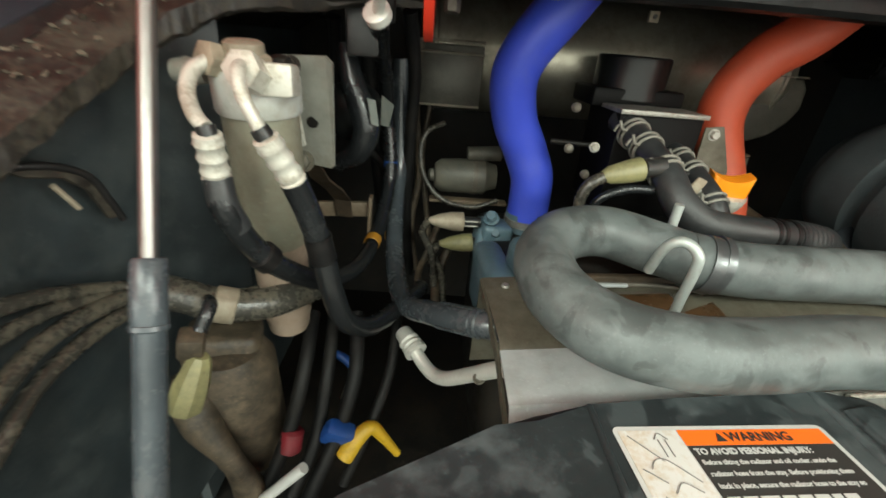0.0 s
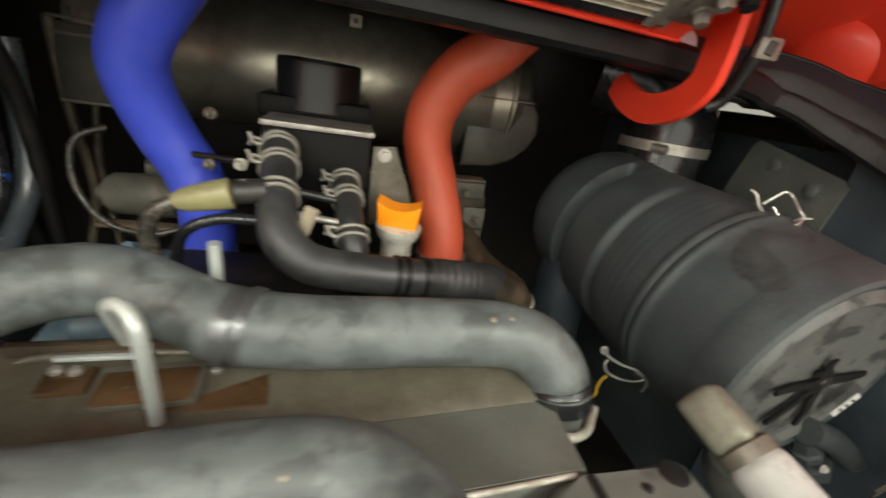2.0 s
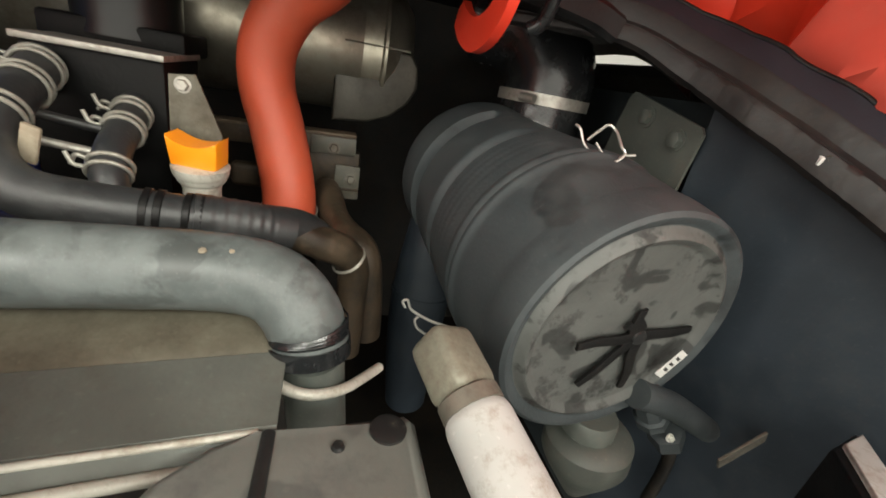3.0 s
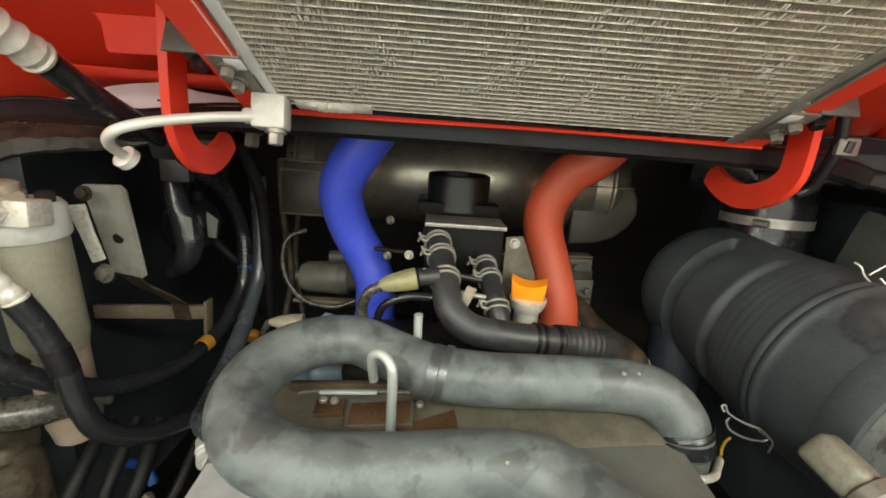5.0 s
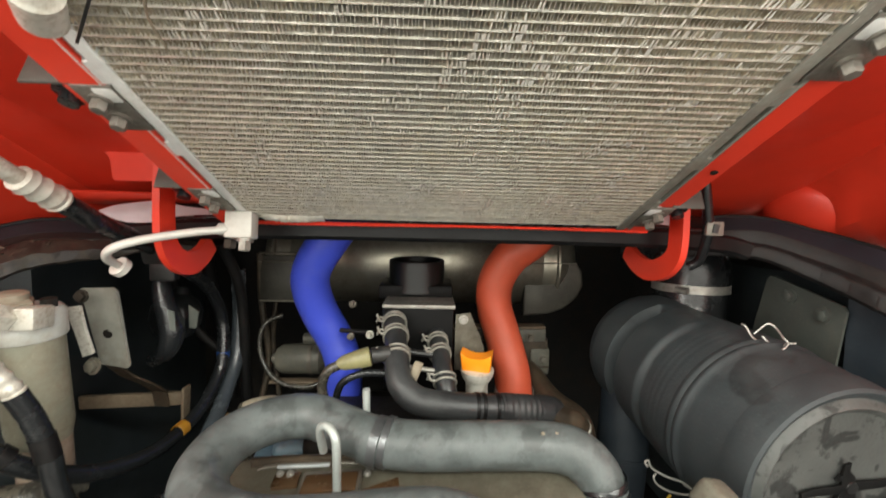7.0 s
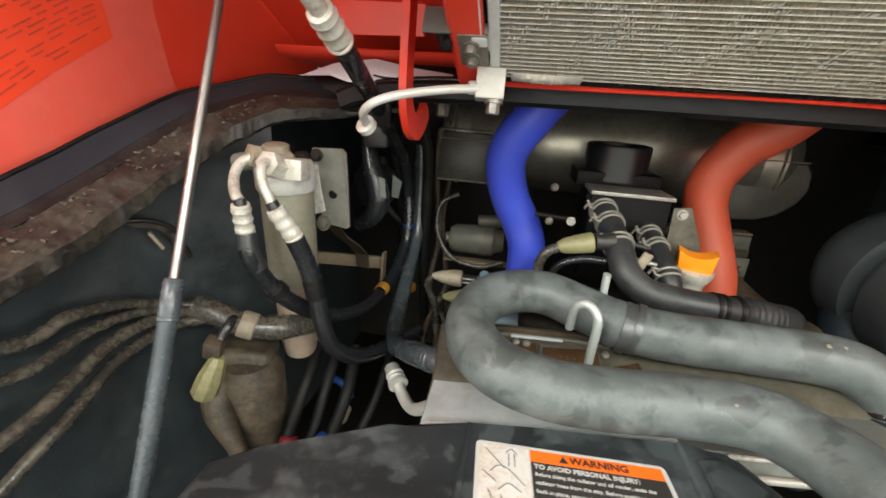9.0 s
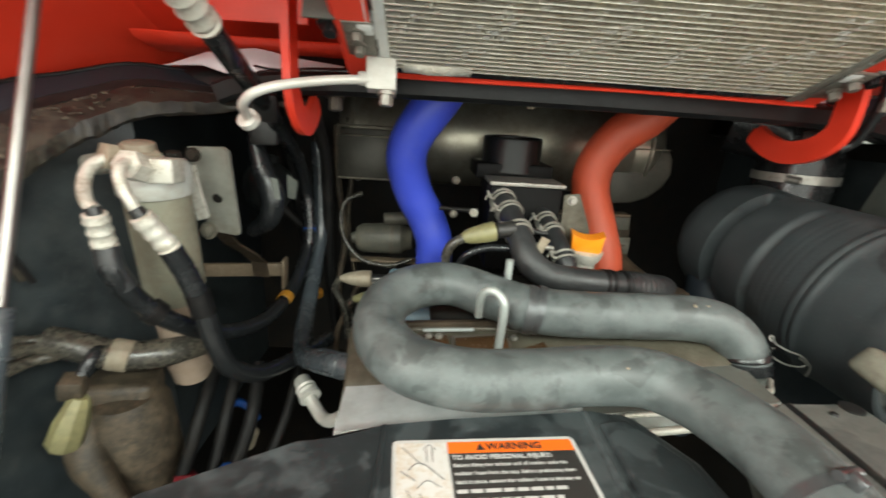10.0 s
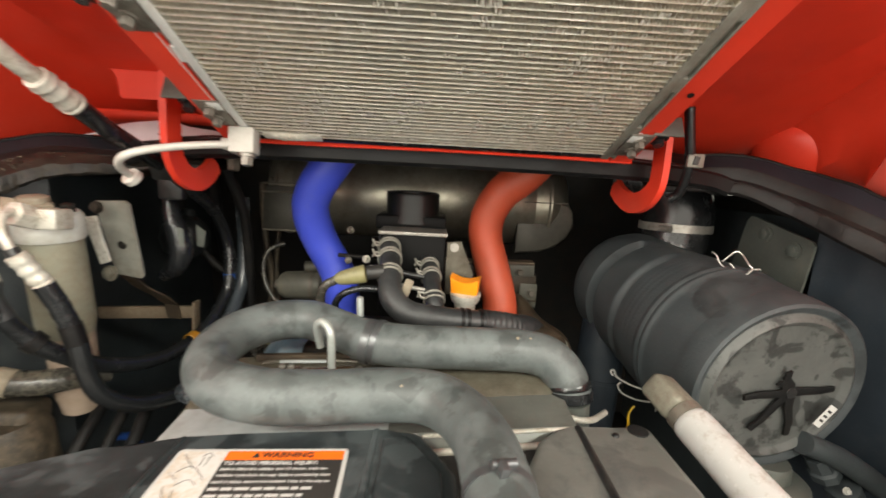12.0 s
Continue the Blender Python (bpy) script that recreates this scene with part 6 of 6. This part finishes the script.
part("tape_wrap", tube([(-0.1385, 0.434, 1.135), (-0.134, 0.438, 1.10)], 0.0165, 20), "black_gloss", hb, "shiny tape wrap")

vh = thing("vacuum_hose", (-0.03, 0.6, 0.9), "black corrugated rubber hose", "hose")
part("hose", tube([(-0.082, 0.93, 1.32), (-0.080, 0.93, 1.20), (-0.078, 0.91, 1.10), (-0.080, 0.86, 1.03), (-0.075, 0.78, 0.975), (-0.06, 0.67, 0.945), (-0.035, 0.575, 0.948), (0.01, 0.49, 0.992), (0.07, 0.43, 1.022), (0.12, 0.42, 1.02)], 0.0185, 20), "strut_grey", vh)
for k in range(9):
    p = Vector((0.022, 0.478, 0.998)).lerp(Vector((0.072, 0.428, 1.023)), k / 8)
    part("ridge", lathe([(-0.0025, 0.0182), (0, 0.0208), (0.0025, 0.0182)], p, (0.06, -0.058, 0.026), 18, close=False), "strut_grey", vh)
part("tape_mark", lathe([(-0.009, 0.0188), (-0.007, 0.0203), (0.007, 0.0203), (0.009, 0.0188)], (-0.086, 0.868, 0.94), (0.1, -0.6, -0.5), 18), "amber", vh, "amber tape mark")

el = thing("elbow_pipe", (0.0, 0.48, 0.86), "whitish aluminium elbow pipe with a hose collar", "pipe")
part("pipe", tube([(-0.039, 0.569, 0.889), (-0.022, 0.544, 0.886), (0.000, 0.520, 0.868), (0.018, 0.500, 0.863), (0.038, 0.478, 0.876), (0.068, 0.444, 0.918), (0.099, 0.400, 0.972), (0.125, 0.365, 1.010)], 0.0115, 18), "pipe_white", el)
part("collar", lathe([(0, 0.016), (0.004, 0.019), (0.010, 0.016), (0.014, 0.019), (0.020, 0.016), (0.034, 0.0155), (0.038, 0.013)], (-0.018, 0.540, 0.884), (-0.55, 0.75, 0.25), 22), "pipe_white", el)
part("flange", lathe([(-0.004, 0.020), (0.004, 0.020)], (-0.014, 0.535, 0.881), (-0.55, 0.75, 0.25), 22), "pipe_white", el)
part("bolt", lathe([(0, 0.0085), (0.005, 0.0085), (0.007, 0.006), (0.003, 0.004), (0.003, 0.0)], (0.078, 0.419, 0.937), (-0.15, -0.85, 0.5), 14), "bracket_dull", el, "ring-headed valve screw")

bt = thing("black_boot", (-0.14, 0.72, 1.15), "shiny black rubber boot and hose in the dark corner", "boot")
part("boot", tube([(-0.16, 0.74, 1.34), (-0.145, 0.725, 1.28), (-0.128, 0.718, 1.235), (-0.124, 0.716, 1.205), (-0.140, 0.720, 1.168), (-0.18, 0.74, 1.14)], lambda s: 0.015 + 0.009 * math.sin(math.pi * s), 22), "black_rubber", bt)
for pts, r in ((((-0.06, 0.80, 1.40), (-0.05, 0.86, 1.30), (-0.055, 0.90, 1.18), (-0.06, 0.92, 1.0), (-0.05, 0.94, 0.8)), 0.013),
               (((-0.13, 0.86, 1.42), (-0.15, 0.92, 1.30), (-0.14, 0.95, 1.15), (-0.12, 0.97, 0.95)), 0.016),
               (((-0.19, 0.80, 1.38), (-0.20, 0.86, 1.28), (-0.17, 0.90, 1.16), (-0.10, 0.93, 1.08)), 0.011)):
    part("dark_hose", tube(pts, r, 16), "cable_black", bt)
part("reservoir", lathe([(-0.056, 0.0), (-0.053, 0.020), (-0.040, 0.040), (-0.014, 0.052), (0.016, 0.052), (0.038, 0.040), (0.050, 0.020), (0.066, 0.014), (0.068, 0)], (-0.156, 0.785, 1.230), (0.1, 0.2, 1), 32), "inlet_gloss", bt, "shiny round black reservoir")
part("reservoir_bracket", strip([[(-0.099, 0.735, 1.266), (-0.078, 0.735, 1.251)], [(-0.102, 0.740, 1.215), (-0.087, 0.740, 1.213)]], 0.003), "dull_grey", bt, "small grey bracket")
part("tab", strip([[(-0.118, 0.692, 1.265), (-0.104, 0.692, 1.262)], [(-0.110, 0.686, 1.225), (-0.098, 0.686, 1.222)]], 0.003), "dull_grey", bt)
part("bracket", box(0.05, 0.03, 0.09, pose(-0.125, 0.70, 1.37, 0, 0, 8), 0.006), "black_satin", bt)

hn = thing("wiring_harness", (0.0, 0.95, 0.9), "grimy brown wires hanging along the dark firewall", "wiring")
for pts, r in ((((-0.02, 1.00, 1.38), (-0.015, 1.02, 1.25), (-0.03, 1.03, 1.10), (-0.01, 1.02, 0.95), (0.01, 1.0, 0.80)), 0.007),
               (((-0.045, 0.98, 1.36), (-0.05, 1.00, 1.22), (-0.035, 1.01, 1.05), (-0.05, 0.99, 0.92), (-0.03, 0.96, 0.80)), 0.009),
               (((0.02, 0.90, 0.96), (0.0, 0.88, 0.90), (-0.02, 0.84, 0.86), (-0.02, 0.78, 0.82)), 0.008),
               (((0.05, 0.86, 0.93), (0.03, 0.83, 0.88), (0.02, 0.78, 0.85), (0.03, 0.72, 0.80)), 0.010)):
    part("wire", tube(pts, r, 12, 8, wobble=0.12), "grime", hn)

# ---- gas strut ----
st = thing("gas_strut", (-0.2, 0.12, 1.03), "gas strut with bright rod and black cylinder", "strut")
SD = Vector((-0.06, 0.43, 0.90)).normalized()
S0 = Vector((-0.181, 0.215, 1.218))
part("rod", rod(S0 - SD * 0.02, S0 + SD * 0.44, 0.0052, 18), "chrome", st, "bright steel rod")
part("cylinder", lathe([(-0.30, 0.0096), (-0.044, 0.0096), (-0.042, 0.0104), (-0.002, 0.0104), (0, 0.009), (0.0, 0.004)], S0, SD, 24), "strut_grey", st)
part("ring_seam", lathe([(-0.046, 0.0098), (-0.045, 0.0110), (-0.042, 0.0110), (-0.041, 0.0098)], S0, SD, 24, close=False), "strut_grey", st)

# ---- wiring along the side panel ----
wl = thing("wire_loom", (-0.36, 0.3, 1.0), "dusty brown-grey wire looms along the side panel", "wiring")
for pts, r in ((((-0.395, 0.06, 1.16), (-0.388, 0.19, 1.112), (-0.388, 0.25, 1.118), (-0.39, 0.33, 1.098), (-0.378, 0.41, 1.060), (-0.345, 0.43, 1.052), (-0.30, 0.445, 1.035), (-0.26, 0.49, 1.010), (-0.22, 0.56, 0.99)), 0.0084),
               (((-0.395, 0.06, 1.11), (-0.385, 0.18, 1.076), (-0.383, 0.26, 1.088), (-0.385, 0.34, 1.078), (-0.372, 0.41, 1.052), (-0.34, 0.435, 1.046), (-0.29, 0.47, 1.02)), 0.0076),
               (((-0.385, 0.02, 0.99), (-0.37, 0.165, 1.022), (-0.37, 0.23, 1.044), (-0.375, 0.31, 1.062), (-0.365, 0.40, 1.052), (-0.33, 0.43, 1.045)), 0.0094),
               (((-0.380, 0.06, 0.92), (-0.372, 0.155, 0.970), (-0.368, 0.21, 0.995), (-0.372, 0.29, 1.030), (-0.362, 0.38, 1.038), (-0.33, 0.43, 1.032)), 0.0086)):
    part("loom", tube(pts, r, 16, 8, wobble=0.15), "loom", wl)
part("trunk", tube([(-0.355, 0.425, 1.053), (-0.31, 0.43, 1.040), (-0.27, 0.44, 1.022), (-0.22, 0.47, 1.01), (-0.17, 0.54, 1.0)], 0.022, 20), "loom", wl, "thick wrapped loom trunk")
part("tape", lathe([(-0.014, 0.0225), (-0.012, 0.0245), (0.012, 0.0245), (0.014, 0.0225)], (-0.268, 0.441, 1.022), (0.8, 0.25, -0.3), 20, close=False), "tan", wl, "tan tape band")
yc = thing("yellow_plug", (-0.25, 0.31, 1.0), "yellowed nylon plug hanging from the loom", "connector")
part("housing", lathe([(-0.036, 0.016), (-0.030, 0.020), (0.0, 0.019), (0.030, 0.013), (0.036, 0.009)], (-0.258, 0.330, 0.994), (0.35, 0.25, 1), 8), "olive", yc)
part("latch", box(0.026, 0.026, 0.03, pose(-0.256, 0.342, 1.040, 10, 12, 20), 0.004), "grime", yc)
part("lead", tube([(-0.25, 0.35, 1.05), (-0.245, 0.37, 1.07), (-0.27, 0.41, 1.05)], 0.008, 12), "black_rubber", yc)
wt = thing("wall_tab", (-0.38, 0.40, 1.17), "bent black steel tab on the side panel", "tab")
part("lip", strip([[(-0.402, 0.350, 1.224), (-0.384, 0.360, 1.212)], [(-0.380, 0.383, 1.219), (-0.372, 0.388, 1.204)], [(-0.372, 0.415, 1.200), (-0.372, 0.410, 1.184)], [(-0.370, 0.440, 1.142), (-0.374, 0.430, 1.142)]], 0.004), "rail_dirty", wt, "dirt-caked bent lip")
part("edge_rod", tube([(-0.405, 0.34, 1.222), (-0.380, 0.381, 1.217), (-0.372, 0.415, 1.198), (-0.370, 0.432, 1.165), (-0.370, 0.444, 1.137)], 0.004, 10), "rail", wt)
part("slot_edge", tube([(-0.384, 0.385, 1.196), (-0.380, 0.402, 1.165)], 0.003, 8), "tan", wt)


dr = thing("compressor", (-0.29, 0.45, 0.7), "brown dusty round compressor body low in the bay", "compressor")
part("housing", lathe([(0, 0.04), (0.01, 0.055), (0.10, 0.062), (0.22, 0.060), (0.25, 0.045), (0.26, 0)], (-0.285, 0.47, 0.70), (0.03, -0.1, 1), 36), "grime", dr)
part("head", box(0.10, 0.08, 0.05, pose(-0.29, 0.46, 0.945, -6, 5, 15), 0.014, 3), "grime", dr)
part("pipe_stub", tube([(-0.315, 0.41, 0.93), (-0.300, 0.385, 0.87), (-0.262, 0.375, 0.80), (-0.25, 0.39, 0.70)], lambda q: 0.022 + 0.006 * math.sin(7 * q), 14), "grime", dr, "grimy pipe stub")

# ---- cables low in the bay ----
cb = thing("battery_cables", (-0.15, 0.45, 0.6), "black battery cables with red and blue ends", "cables")
for pts, r in ((((-0.19, 0.56, 0.93), (-0.185, 0.48, 0.885), (-0.20, 0.43, 0.80), (-0.235, 0.39, 0.70), (-0.27, 0.36, 0.58)), 0.013),
               (((-0.16, 0.58, 0.92), (-0.155, 0.50, 0.86), (-0.165, 0.44, 0.77), (-0.195, 0.385, 0.70), (-0.23, 0.35, 0.60)), 0.012),
               (((-0.12, 0.58, 0.92), (-0.11, 0.50, 0.86), (-0.13, 0.45, 0.78), (-0.165, 0.40, 0.70), (-0.20, 0.37, 0.58)), 0.014),
               (((-0.05, 0.62, 0.92), (-0.055, 0.52, 0.85), (-0.085, 0.46, 0.77), (-0.12, 0.42, 0.69)), 0.010)):
    part("cable", tube(pts, r * 0.88, 16, 8, wobble=0.05), "cable_black", cb)
part("red_end", lathe([(-0.019, 0.013), (-0.015, 0.017), (0.015, 0.017), (0.020, 0.012)], (-0.197, 0.425, 0.785), (0.15, 0.4, 1), 18), "red_clip", cb, "red plastic cable end")
part("blue_end", box(0.05, 0.03, 0.05, pose(-0.132, 0.447, 0.778, 20, 30, 10), 0.01), "blue_clip", cb, "blue plastic cable end")
part("blue_band", tube([(-0.175, 0.56, 0.842), (-0.15, 0.555, 0.845), (-0.128, 0.55, 0.83), (-0.12, 0.545, 0.815)], 0.008, 12), "blue_clip", cb, "blue plastic loop")
part("tan_plug", lathe([(-0.02, 0.008), (-0.014, 0.011), (0.014, 0.011), (0.02, 0.006)], (-0.128, 0.530, 0.785), (0.3, 0.3, 1), 12), "tan", cb, "tan plug under the blue loop")
part("white_sleeve", rod((-0.165, 0.380, 0.785), (-0.232, 0.372, 0.715), 0.0085, 14), "sticker_white", cb, "white sleeve")
part("yellow_boot", tube([(-0.118, 0.43, 0.745), (-0.098, 0.445, 0.772), (-0.078, 0.455, 0.785), (-0.06, 0.46, 0.758), (-0.035, 0.47, 0.705)], lambda s: 0.016 - 0.009 * s, 14), "yellow", cb, "yellow plastic boot")

# ---- bolts under the fitting and the strap by the hinge ----
solid("hanging_bolt", hexbolt((0.009, 0.704, 1.425), (0, -0.2, -1), 0.013, 0.03), "rod_steel", "rusty hex bolt under the hinge bar", "bolt")
part("fixing_bolt", hexbolt((0.120, 0.520, 1.427), (0, -0.2, -1), 0.010, 0.02), "steel", fit_pipe)
sr = thing("strap_rod", (0.92, 0.56, 1.40), "black bent rod strap beside the hinge", "strap")
part("rod", tube([(0.900, 0.545, 1.555), (0.912, 0.552, 1.51), (0.924, 0.560, 1.465), (0.930, 0.575, 1.43), (0.930, 0.59, 1.40), (0.918, 0.60, 1.388)], 0.009, 14), "black_rubber", sr)
clipb = part("clip", box(0.030, 0.010, 0.026, pose(0.930, 0.553, 1.462, 0, 0, -8), 0.003), "bracket_dull", sr, "dull metal clip")
# black block drawn for the shade in the clip's slot
part("slot", box(0.010, 0.004, 0.016, pose(0.929, 0.547, 1.462, 0, 12, -8), 0.001), "black_satin", clipb)
